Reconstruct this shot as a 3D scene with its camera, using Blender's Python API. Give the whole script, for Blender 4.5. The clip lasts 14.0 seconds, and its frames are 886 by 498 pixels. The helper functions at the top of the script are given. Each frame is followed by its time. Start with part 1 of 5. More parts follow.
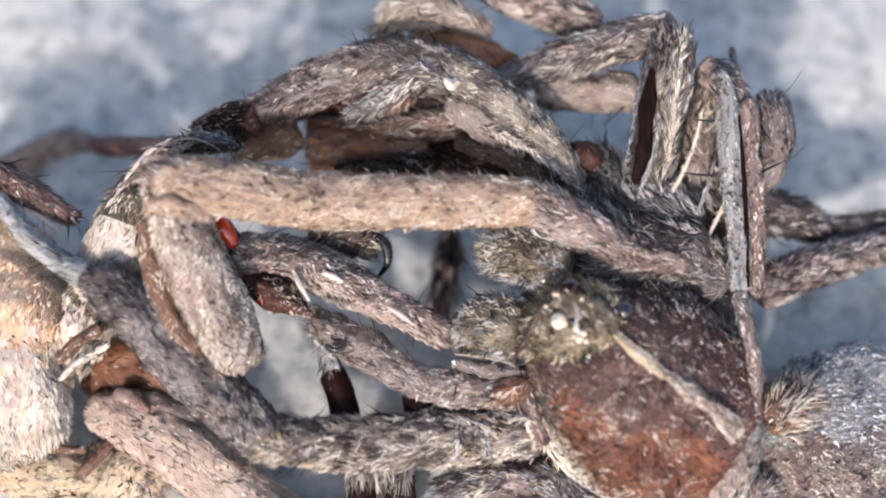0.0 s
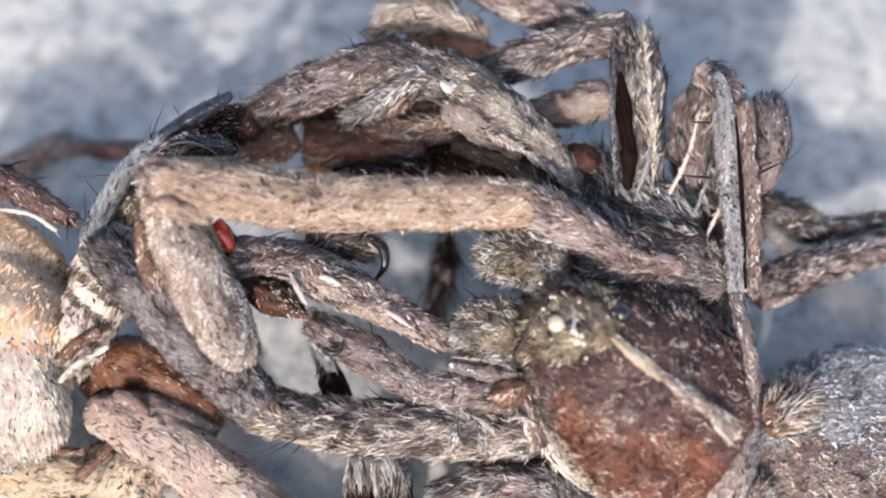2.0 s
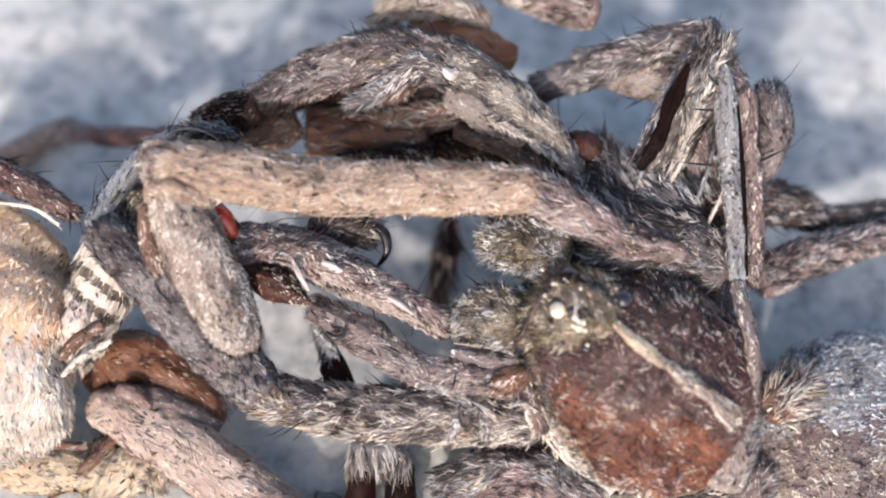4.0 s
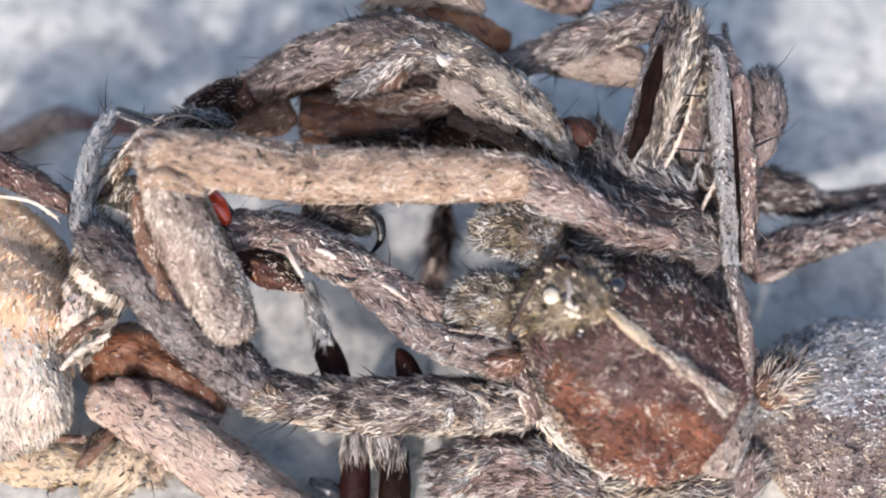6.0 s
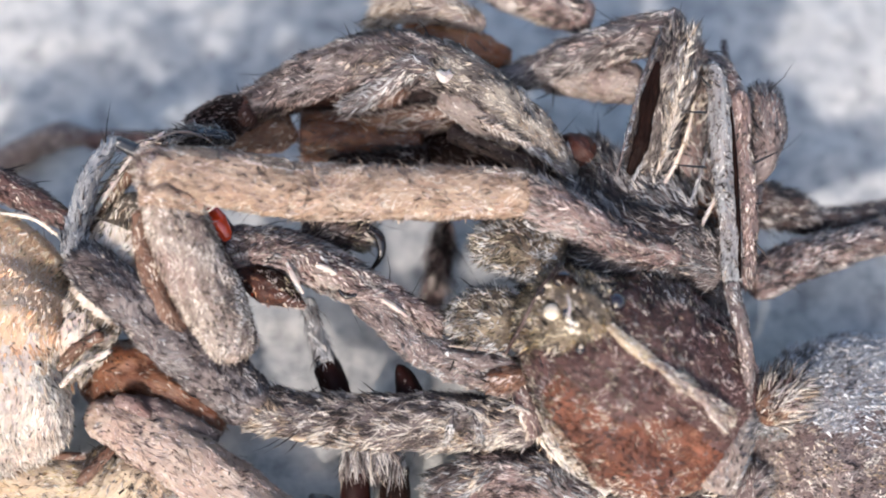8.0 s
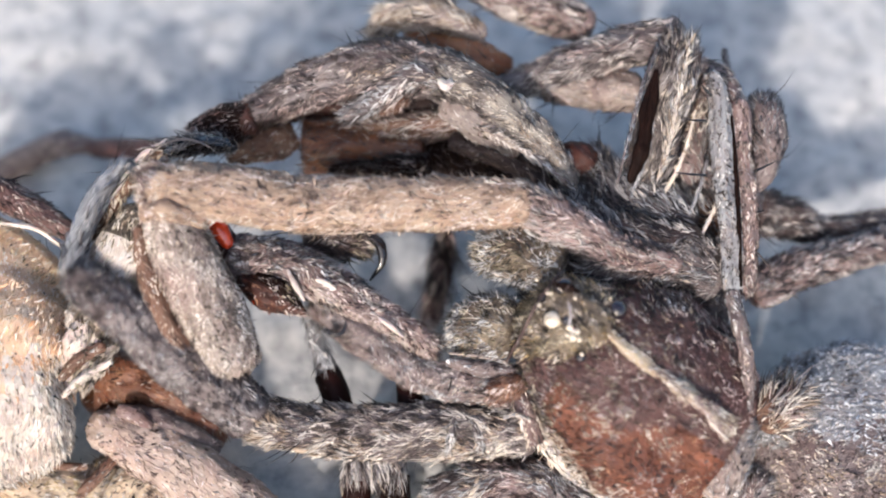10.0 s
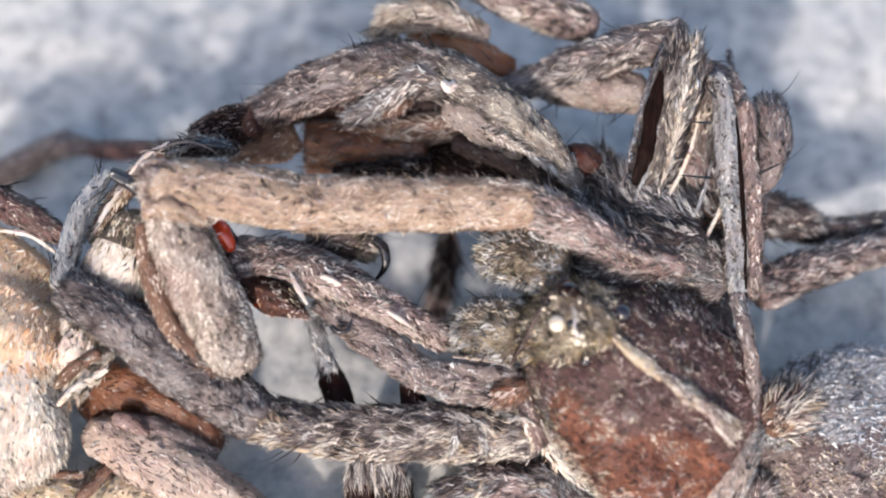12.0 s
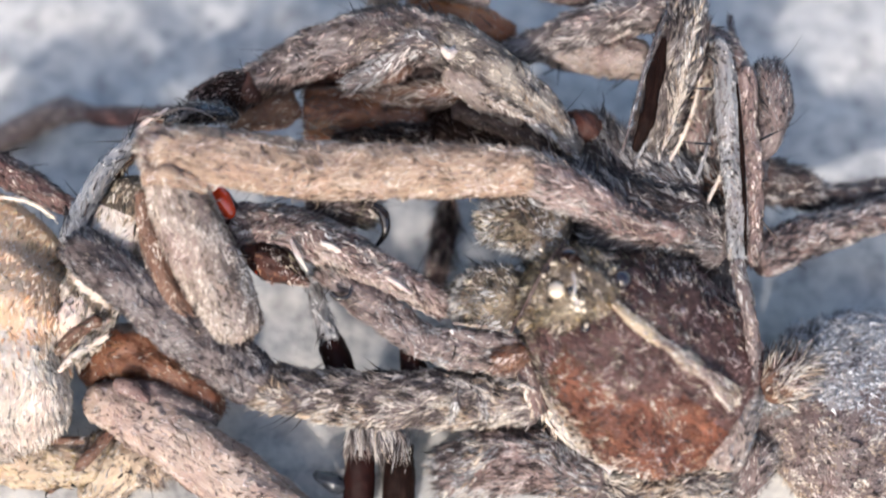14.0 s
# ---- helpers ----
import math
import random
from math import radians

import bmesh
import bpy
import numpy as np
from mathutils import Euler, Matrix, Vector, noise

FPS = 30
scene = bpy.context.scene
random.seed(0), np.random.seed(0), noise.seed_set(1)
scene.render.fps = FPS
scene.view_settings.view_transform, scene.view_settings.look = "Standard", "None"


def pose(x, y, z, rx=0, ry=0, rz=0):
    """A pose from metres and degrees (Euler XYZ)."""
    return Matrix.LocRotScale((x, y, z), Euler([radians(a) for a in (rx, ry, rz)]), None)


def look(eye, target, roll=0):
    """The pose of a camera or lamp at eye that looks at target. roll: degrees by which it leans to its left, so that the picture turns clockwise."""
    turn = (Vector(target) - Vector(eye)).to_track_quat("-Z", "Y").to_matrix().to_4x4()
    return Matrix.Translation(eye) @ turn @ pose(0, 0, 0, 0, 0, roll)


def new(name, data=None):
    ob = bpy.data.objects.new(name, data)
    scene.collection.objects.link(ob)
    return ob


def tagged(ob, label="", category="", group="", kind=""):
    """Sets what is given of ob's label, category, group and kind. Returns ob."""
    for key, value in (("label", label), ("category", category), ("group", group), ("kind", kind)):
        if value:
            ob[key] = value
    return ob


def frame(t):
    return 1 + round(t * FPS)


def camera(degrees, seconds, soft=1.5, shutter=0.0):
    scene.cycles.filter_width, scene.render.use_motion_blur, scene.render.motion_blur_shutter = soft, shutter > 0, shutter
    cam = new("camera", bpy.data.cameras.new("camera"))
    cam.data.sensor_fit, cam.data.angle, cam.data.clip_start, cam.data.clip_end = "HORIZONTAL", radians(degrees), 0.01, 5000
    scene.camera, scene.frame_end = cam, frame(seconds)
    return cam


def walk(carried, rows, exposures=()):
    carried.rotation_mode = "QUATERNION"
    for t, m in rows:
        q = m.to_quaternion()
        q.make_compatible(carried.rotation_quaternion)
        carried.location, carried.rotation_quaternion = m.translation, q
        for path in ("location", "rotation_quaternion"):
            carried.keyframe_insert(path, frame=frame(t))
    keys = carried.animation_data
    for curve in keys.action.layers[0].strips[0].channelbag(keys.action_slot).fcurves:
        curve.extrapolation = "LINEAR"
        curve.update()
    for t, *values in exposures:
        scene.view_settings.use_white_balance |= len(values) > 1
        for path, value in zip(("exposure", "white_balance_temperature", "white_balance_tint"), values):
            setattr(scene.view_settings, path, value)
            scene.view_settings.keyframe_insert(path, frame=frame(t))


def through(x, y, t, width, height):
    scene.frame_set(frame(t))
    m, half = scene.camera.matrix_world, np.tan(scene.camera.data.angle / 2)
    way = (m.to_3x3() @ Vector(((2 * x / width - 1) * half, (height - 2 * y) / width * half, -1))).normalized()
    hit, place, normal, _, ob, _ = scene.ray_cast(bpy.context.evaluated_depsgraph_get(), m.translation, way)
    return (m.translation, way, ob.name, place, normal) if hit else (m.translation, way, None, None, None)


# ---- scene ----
# All lengths below are in millimetres and are turned into metres by MM.
MM = 0.001
EYE = Vector((0.00, -20.78, 35.98)) + Vector((0, 0, 4.7))
HEART = Vector((0, 0, 4.7))
RIGHT, UP, TOWARD = Vector((1, 0, 0)), Vector((0.00, 0.87, 0.50)), Vector((0.00, -0.50, 0.87))

cam = camera(36, 14.0, soft=2.0, shutter=0.9)
cam.data.dof.use_dof = True
cam.data.dof.focus_distance = 40.6 * MM
cam.data.dof.aperture_fstop = 34.0


def aim(across, down):
    """The hand-held camera's pose when the place has slipped by so much, in hundredths of a millimetre."""
    return look(EYE * MM, (HEART + UP * (down * 0.01) - RIGHT * (across * 0.01)) * MM)


walk(cam, [(t, aim(1.72 * a, 1.72 * d)) for t, a, d in (
    (0.0, 4, 20), (0.2, 4, 28), (0.5, 3, 32), (1.0, 1, 29), (1.5, 0, 26), (2.0, -1, 25), (2.5, 2, 33), (2.7, 3, 36),
    (3.4, 3, 30), (4.2, 2, 2), (4.8, 1, -17), (5.0, 1, -27), (5.2, 1, -20), (5.5, 0, -10), (6.0, 0, -10), (6.5, 0, -11), (7.0, 0, -6),
    (7.5, 1, -6), (7.7, 0, 10), (8.6, 1, 24), (9.8, 2, 33), (10.0, 2, 39), (10.5, 1, 45), (11.0, 1, 31), (11.5, 0, 37),
    (12.0, 0, 25), (12.5, 0, 0), (13.0, 0, -9), (13.5, 0, -16), (13.8, 0, -18), (14.0, 0, -34))],
    exposures=[(0.0, 1.00), (14.0, 1.00)])

# ---- light ----
SUN_AT = Vector((-0.22, -0.84, 0.49)).normalized()
sky = bpy.data.worlds.new("sky")
scene.world = sky
sky.use_nodes = True
tex = sky.node_tree.nodes.new("ShaderNodeTexSky")
tex.sky_type, tex.sun_disc = "NISHITA", False
tex.air_density, tex.dust_density = 1.0, 2.4
tex.sun_elevation = math.asin(SUN_AT.z)
tex.sun_rotation = math.atan2(SUN_AT.x, SUN_AT.y)
sky.node_tree.links.new(tex.outputs["Color"], sky.node_tree.nodes["Background"].inputs["Color"])
sky.node_tree.nodes["Background"].inputs["Strength"].default_value = 0.15
lamp = bpy.data.lights.new("sun", "SUN")
lamp.energy, lamp.angle, lamp.color = 2.08, radians(3.0), (1.0, 0.925, 0.89)
sun = new("sun", lamp)
sun.matrix_world = look(SUN_AT * 2, (0, 0, 0))


# ---- materials ----
def shader(name):
    mat = bpy.data.materials.new(name)
    mat.use_nodes = True
    tree = mat.node_tree
    return mat, tree, tree.nodes["Principled BSDF"]


def node(tree, kind, links=(), **values):
    n = tree.nodes.new(kind)
    for key, value in values.items():
        n.inputs[key].default_value = value
    for key, source in links:
        tree.links.new(source, n.inputs[key])
    return n


def ramp(tree, source, stops):
    n = tree.nodes.new("ShaderNodeValToRGB")
    tree.links.new(source, n.inputs["Fac"])
    e = n.color_ramp.elements
    while len(e) < len(stops):
        e.new(0.5)
    for el, (at, col) in zip(e, stops):
        el.position, el.color = at, (*col, 1)
    return n.outputs["Color"]


def blend(tree, fac, a, b, mode="MIX"):
    n = tree.nodes.new("ShaderNodeMix")
    n.data_type, n.blend_type = "RGBA", mode
    for key, v in ((0, fac), (6, a), (7, b)):
        if hasattr(v, "is_linked"):
            tree.links.new(v, n.inputs[key])
        else:
            n.inputs[key].default_value = v if key == 0 else (*v, 1)
    return n.outputs[2]


def relief(tree, bsdf, height, strength, distance):
    b = node(tree, "ShaderNodeBump", (("Height", height),), Strength=strength, Distance=distance)
    tree.links.new(b.outputs["Normal"], bsdf.inputs["Normal"])


def skin(name, dark, mid, pale, rough=0.55, streak=1.0, through=0.0, coat=0.0, mottle=0.5, gloss=0.35):
    """Cuticle: fine streaks along the limb, mottling, broad blotches and a blush. The mesh carries its own grain space in millimetres."""
    mat, tree, bsdf = shader(name)
    grain = tree.nodes.new("ShaderNodeAttribute")
    grain.attribute_name = "grain"
    stretch = node(tree, "ShaderNodeVectorMath", (("Vector", grain.outputs["Vector"]),))
    stretch.operation = "MULTIPLY"
    stretch.inputs[1].default_value = (0.35 / max(streak, 0.2), 1.0, 1.0)
    fine = node(tree, "ShaderNodeTexNoise", (("Vector", stretch.outputs["Vector"]),), Scale=9.0, Detail=6.0, Roughness=0.65)
    middle = node(tree, "ShaderNodeTexNoise", (("Vector", stretch.outputs["Vector"]),), Scale=3.2, Detail=4.0, Roughness=0.6, Distortion=0.6)
    big = node(tree, "ShaderNodeTexNoise", (("Vector", grain.outputs["Vector"]),), Scale=0.9, Detail=3.0, Roughness=0.55)
    tone = ramp(tree, fine.outputs["Fac"], ((0.34, dark), (0.46, mid), (0.56, mid), (0.68, pale)))
    cloud = ramp(tree, middle.outputs["Fac"], ((0.36, dark), (0.47, mid), (0.55, mid), (0.66, pale)))
    patch = ramp(tree, big.outputs["Fac"], ((0.36, tuple(0.4 * v for v in mid)), (0.50, mid), (0.66, pale)))
    col = blend(tree, 0.3, blend(tree, mottle, tone, cloud), patch)
    blush = node(tree, "ShaderNodeTexNoise", (("Vector", grain.outputs["Vector"]),), Scale=0.7, Detail=4.0, Roughness=0.6)
    amount = node(tree, "ShaderNodeMapRange", (("Value", blush.outputs["Fac"]),))
    for key, v in (("From Min", 0.45), ("From Max", 0.7), ("To Max", 0.6)):
        amount.inputs[key].default_value = v
    col = blend(tree, amount.outputs["Result"], col, (mid[0] * 0.85, mid[1] * 0.66, mid[2] * 0.66))
    tree.links.new(col, bsdf.inputs["Base Color"])
    bsdf.inputs["Roughness"].default_value = rough
    bsdf.inputs["Specular IOR Level"].default_value = gloss
    bsdf.inputs["Coat Weight"].default_value = coat
    bsdf.inputs["Subsurface Weight"].default_value = through
    bsdf.inputs["Subsurface Radius"].default_value = (0.6, 0.25, 0.1)
    bsdf.inputs["Subsurface Scale"].default_value = 0.4 * MM
    relief(tree, bsdf, fine.outputs["Fac"], 1.0, 0.07 * MM)
    return mat


def hair(name, *cols, rough=0.45):
    """Hairs that differ lock by lock and, less, one from the next; the mesh carries each hair's shade in grain.x."""
    mat, tree, bsdf = shader(name)
    grain = tree.nodes.new("ShaderNodeAttribute")
    grain.attribute_name = "grain"
    parts = node(tree, "ShaderNodeSeparateXYZ", (("Vector", grain.outputs["Vector"]),))
    n = len(cols)
    tone = ramp(tree, parts.outputs["X"], [((i + 0.5) / n, c) for i, c in enumerate(cols)])
    tree.links.new(tone, bsdf.inputs["Base Color"])
    bsdf.inputs["Roughness"].default_value = rough
    bsdf.inputs["Specular IOR Level"].default_value = 0.35
    return mat


def plain(name, col, rough, coat=0.0, metal=0.0, speck=3.0):
    """Smooth horn or lens with slight clouding."""
    mat, tree, bsdf = shader(name)
    at = tree.nodes.new("ShaderNodeTexCoord")
    n = node(tree, "ShaderNodeTexNoise", (("Vector", at.outputs["Object"]),), Scale=speck / MM, Detail=4.0)
    tone = ramp(tree, n.outputs["Fac"], ((0.3, tuple(0.6 * v for v in col)), (0.7, tuple(min(1, 1.25 * v) for v in col))))
    tree.links.new(tone, bsdf.inputs["Base Color"])
    bsdf.inputs["Roughness"].default_value = rough
    bsdf.inputs["Coat Weight"].default_value = coat
    bsdf.inputs["Metallic"].default_value = metal
    bsdf.inputs["Specular IOR Level"].default_value = 0.5 if coat else 0.15
    return mat


def concrete():
    mat, tree, bsdf = shader("concrete")
    at = tree.nodes.new("ShaderNodeTexCoord")
    v = at.outputs["Object"]
    big = node(tree, "ShaderNodeTexNoise", (("Vector", v),), Scale=120.0, Detail=4.0, Roughness=0.6)
    mid = node(tree, "ShaderNodeTexNoise", (("Vector", v),), Scale=1250.0, Detail=3.0, Roughness=0.6)
    fine = node(tree, "ShaderNodeTexNoise", (("Vector", v),), Scale=3200.0, Detail=5.0, Roughness=0.7)
    a = ramp(tree, mid.outputs["Fac"], ((0.33, (0.13, 0.13, 0.135)), (0.45, (0.38, 0.375, 0.36)), (0.54, (0.54, 0.525, 0.495)), (0.67, (0.70, 0.67, 0.615))))
    b = ramp(tree, big.outputs["Fac"], ((0.3, (0.30, 0.30, 0.31)), (0.7, (0.56, 0.54, 0.50))))
    c = ramp(tree, fine.outputs["Fac"], ((0.3, (0.25, 0.25, 0.26)), (0.7, (0.62, 0.61, 0.58))))
    col = blend(tree, 0.27, blend(tree, 0.32, a, b), c)
    tree.links.new(col, bsdf.inputs["Base Color"])
    bsdf.inputs["Roughness"].default_value = 0.85
    relief(tree, bsdf, fine.outputs["Fac"], 0.6, 0.12 * MM)
    return mat


SKIN_TAN = skin("tan_cuticle", (0.094, 0.0517, 0.0388), (0.291, 0.202, 0.145), (0.47, 0.376, 0.301), rough=0.42, streak=1.6, through=0.1, mottle=0.35)
SKIN_TAUPE = skin("taupe_cuticle", (0.11, 0.082, 0.068), (0.25, 0.20, 0.175), (0.39, 0.345, 0.315), streak=0.6, through=0.1)
SKIN_GREY = skin("grey_cuticle", (0.012, 0.010, 0.010), (0.092, 0.071, 0.070), (0.33, 0.29, 0.28), streak=1.8)
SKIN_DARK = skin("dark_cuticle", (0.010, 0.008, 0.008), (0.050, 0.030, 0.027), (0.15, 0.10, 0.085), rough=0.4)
SKIN_ROSE = skin("rosy_cuticle", (0.035, 0.02, 0.017), (0.18, 0.122, 0.112), (0.44, 0.35, 0.325), streak=1.2, through=0.1)
SKIN_AMBER = skin("amber_cuticle", (0.020, 0.007, 0.004), (0.13, 0.046, 0.020), (0.34, 0.15, 0.07), rough=0.3, through=0.3, coat=0.3)
SKIN_SLATE = skin("slate_cuticle", (0.03, 0.03, 0.034), (0.17, 0.17, 0.18), (0.34, 0.34, 0.35), streak=0.7)
SKIN_HONEY = skin("honey_cuticle", (0.05, 0.016, 0.007), (0.26, 0.095, 0.036), (0.46, 0.24, 0.12), rough=0.3, through=0.35, coat=0.3)
SKIN_PLUM = skin("plum_cuticle", (0.012, 0.006, 0.006), (0.075, 0.034, 0.03), (0.20, 0.115, 0.105), rough=0.4, streak=0.5)
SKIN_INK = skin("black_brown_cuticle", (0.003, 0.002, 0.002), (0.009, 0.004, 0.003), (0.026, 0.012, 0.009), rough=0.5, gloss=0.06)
SKIN_SAND = skin("sandy_cuticle", (0.16, 0.10, 0.06), (0.40, 0.31, 0.215), (0.58, 0.49, 0.38), streak=1.4, through=0.1)
SKIN_PINK = skin("pinkish_tan_cuticle", (0.13, 0.085, 0.068), (0.345, 0.26, 0.215), (0.56, 0.47, 0.41), rough=0.38, streak=2.6, through=0.1)
SKIN_ASH = skin("ash_cuticle", (0.06, 0.06, 0.064), (0.25, 0.25, 0.255), (0.44, 0.44, 0.44), streak=1.6)
SKIN_STRIPE = skin("striped_cuticle", (0.008, 0.007, 0.007), (0.10, 0.085, 0.075), (0.52, 0.46, 0.38), streak=2.6)
SKIN_BARK = skin("brown_cuticle", (0.035, 0.015, 0.010), (0.13, 0.065, 0.042), (0.28, 0.18, 0.125), streak=1.2)
SKIN_SHIELD = skin("chestnut_cuticle", (0.018, 0.007, 0.005), (0.105, 0.034, 0.019), (0.28, 0.10, 0.052), rough=0.42, streak=0.5)
SKIN_HEAD = skin("olive_cuticle", (0.012, 0.009, 0.008), (0.095, 0.072, 0.052), (0.33, 0.26, 0.18), rough=0.45, streak=0.4)
SKIN_CREAM = skin("cream_cuticle", (0.423, 0.315, 0.242), (0.635, 0.546, 0.47), (0.745, 0.698, 0.66), streak=0.7, through=0.15)
SKIN_PEACH = skin("peach_cuticle", (0.34, 0.16, 0.075), (0.66, 0.44, 0.29), (0.82, 0.68, 0.54), streak=0.7, through=0.15)
SKIN_MAUVE = skin("mauve_cuticle", (0.035, 0.025, 0.025), (0.14, 0.105, 0.10), (0.32, 0.27, 0.26), streak=0.6)
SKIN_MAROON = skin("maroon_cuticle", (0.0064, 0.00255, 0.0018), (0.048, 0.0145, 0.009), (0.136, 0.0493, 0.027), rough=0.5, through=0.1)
SKIN_RUSSET = skin("russet_cuticle", (0.020, 0.007, 0.004), (0.145, 0.052, 0.024), (0.36, 0.18, 0.095), rough=0.36, through=0.3, coat=0.15)
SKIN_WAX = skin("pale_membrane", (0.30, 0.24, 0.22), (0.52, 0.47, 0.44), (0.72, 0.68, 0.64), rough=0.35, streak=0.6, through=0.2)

FUR_TAN = hair("tan_hair", (0.0658, 0.0395, 0.0291), (0.244, 0.169, 0.126), (0.385, 0.301, 0.242), (0.545, 0.47, 0.412))
FUR_TAUPE = hair("taupe_hair", (0.07, 0.05, 0.04), (0.27, 0.22, 0.185), (0.46, 0.40, 0.35), (0.66, 0.60, 0.55))
FUR_GREY = hair("grey_hair", (0.022, 0.018, 0.018), (0.055, 0.043, 0.043), (0.135, 0.114, 0.110), (0.27, 0.243, 0.232), (0.45, 0.418, 0.395))
FUR_DARK = hair("dark_hair", (0.016, 0.012, 0.012), (0.048, 0.034, 0.033), (0.115, 0.085, 0.079), (0.27, 0.236, 0.222))
FUR_SILVER = hair("silver_hair", (0.10, 0.098, 0.102), (0.24, 0.237, 0.243), (0.40, 0.396, 0.40), (0.56, 0.55, 0.54))
FUR_ROSE = hair("rosy_hair", (0.05, 0.029, 0.026), (0.21, 0.142, 0.128), (0.39, 0.30, 0.275), (0.58, 0.49, 0.46))
FUR_RUST = hair("rust_hair", (0.018, 0.006, 0.004), (0.083, 0.027, 0.014), (0.165, 0.058, 0.029), (0.34, 0.18, 0.11))
FUR_CREAM = hair("cream_hair", (0.28, 0.20, 0.14), (0.45, 0.365, 0.285), (0.58, 0.51, 0.43), (0.66, 0.605, 0.53))
FUR_OLIVE = hair("olive_hair", (0.012, 0.010, 0.007), (0.075, 0.060, 0.036), (0.23, 0.19, 0.13), (0.52, 0.46, 0.36))
FUR_OCHRE = hair("ochre_hair", (0.16, 0.10, 0.04), (0.36, 0.25, 0.11), (0.55, 0.42, 0.22), (0.70, 0.58, 0.38))
FUR_ORANGE = hair("orange_hair", (0.46, 0.21, 0.09), (0.64, 0.38, 0.22), (0.74, 0.54, 0.38), (0.78, 0.66, 0.53))
BRISTLE = hair("bristle", (0.010, 0.008, 0.008), (0.03, 0.022, 0.02), (0.06, 0.045, 0.04), rough=0.3)
FUR_WHITE = hair("white_hair", (0.44, 0.36, 0.29), (0.56, 0.48, 0.41), (0.66, 0.60, 0.54))
# Silver hair with the sky's bluish sheen mixed into its colour.
FUR_SILVER_SHEEN = hair("silver_sheen_hair", (0.28, 0.285, 0.30), (0.46, 0.465, 0.485), (0.62, 0.63, 0.65), (0.74, 0.745, 0.76))
FUR_SNOW = hair("snowy_hair", (0.46, 0.37, 0.31), (0.607, 0.536, 0.475), (0.708, 0.666, 0.621))
FUR_PLUM = hair("plum_hair", (0.016, 0.008, 0.008), (0.092, 0.044, 0.041), (0.21, 0.118, 0.11), (0.43, 0.335, 0.31))
HORN = plain("black_horn", (0.012, 0.009, 0.009), 0.18, coat=0.6)
DARK_HORN = plain("dark_red_horn", (0.013, 0.0025, 0.0015), 0.6)
SLATE = plain("dark_slate_horn", (0.022, 0.025, 0.032), 0.35, coat=0.3)
RED = plain("red_bead", (0.55, 0.05, 0.015), 0.15, coat=0.7)
LENS_DARK = plain("dark_lens", (0.012, 0.008, 0.012), 0.06, coat=1.0)
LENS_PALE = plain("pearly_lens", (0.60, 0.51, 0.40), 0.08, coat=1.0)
CONCRETE = concrete()


# ---- mesh makers ----
DENSE, LONG = 1.1, 0.86
rng = np.random.default_rng(7)
LATTICE = np.random.default_rng(3).uniform(-1, 1, (64, 64, 64))


def grainy(x, octaves=3):
    """Smooth noise in -1..1 at the places x (..., 3)."""
    total, gain = 0, 1.0
    for o in range(octaves):
        q = x * 2 ** o + 17.3 * o
        k = np.floor(q).astype(int)
        f = q - k
        f = f * f * (3 - 2 * f)
        v = 0
        for dx in (0, 1):
            for dy in (0, 1):
                for dz in (0, 1):
                    w = (f[..., 0] if dx else 1 - f[..., 0]) * (f[..., 1] if dy else 1 - f[..., 1]) * (f[..., 2] if dz else 1 - f[..., 2])
                    v = v + w * LATTICE[(k[..., 0] + dx) % 64, (k[..., 1] + dy) % 64, (k[..., 2] + dz) % 64]
        total = total + gain * v
        gain *= 0.5
    return total / 1.6


def mesh_of(name, verts, faces, slots, mats, grain=None):
    """faces: (n, 3) or (n, 4) index arrays; slots: a material index array for each."""
    me = bpy.data.meshes.new(name)
    count = sum(len(f) for f in faces)
    loops = np.concatenate([f.ravel() for f in faces]).astype(np.int32)
    sizes = np.concatenate([np.full(len(f), f.shape[1]) for f in faces]).astype(np.int32)
    me.vertices.add(len(verts))
    me.vertices.foreach_set("co", (np.asarray(verts) * MM).astype(np.float32).ravel())
    me.loops.add(len(loops))
    me.loops.foreach_set("vertex_index", loops)
    me.polygons.add(count)
    me.polygons.foreach_set("loop_start", np.concatenate([[0], np.cumsum(sizes)[:-1]]).astype(np.int32))
    me.polygons.foreach_set("material_index", np.concatenate(slots).astype(np.int32))
    me.polygons.foreach_set("use_smooth", np.ones(count, dtype=bool))
    for m in mats:
        me.materials.append(m)
    if grain is not None:
        at = me.attributes.new("grain", "FLOAT_VECTOR", "POINT")
        at.data.foreach_set("vector", grain.astype(np.float32).ravel())
    me.update(calc_edges=True)
    me.validate()
    return me


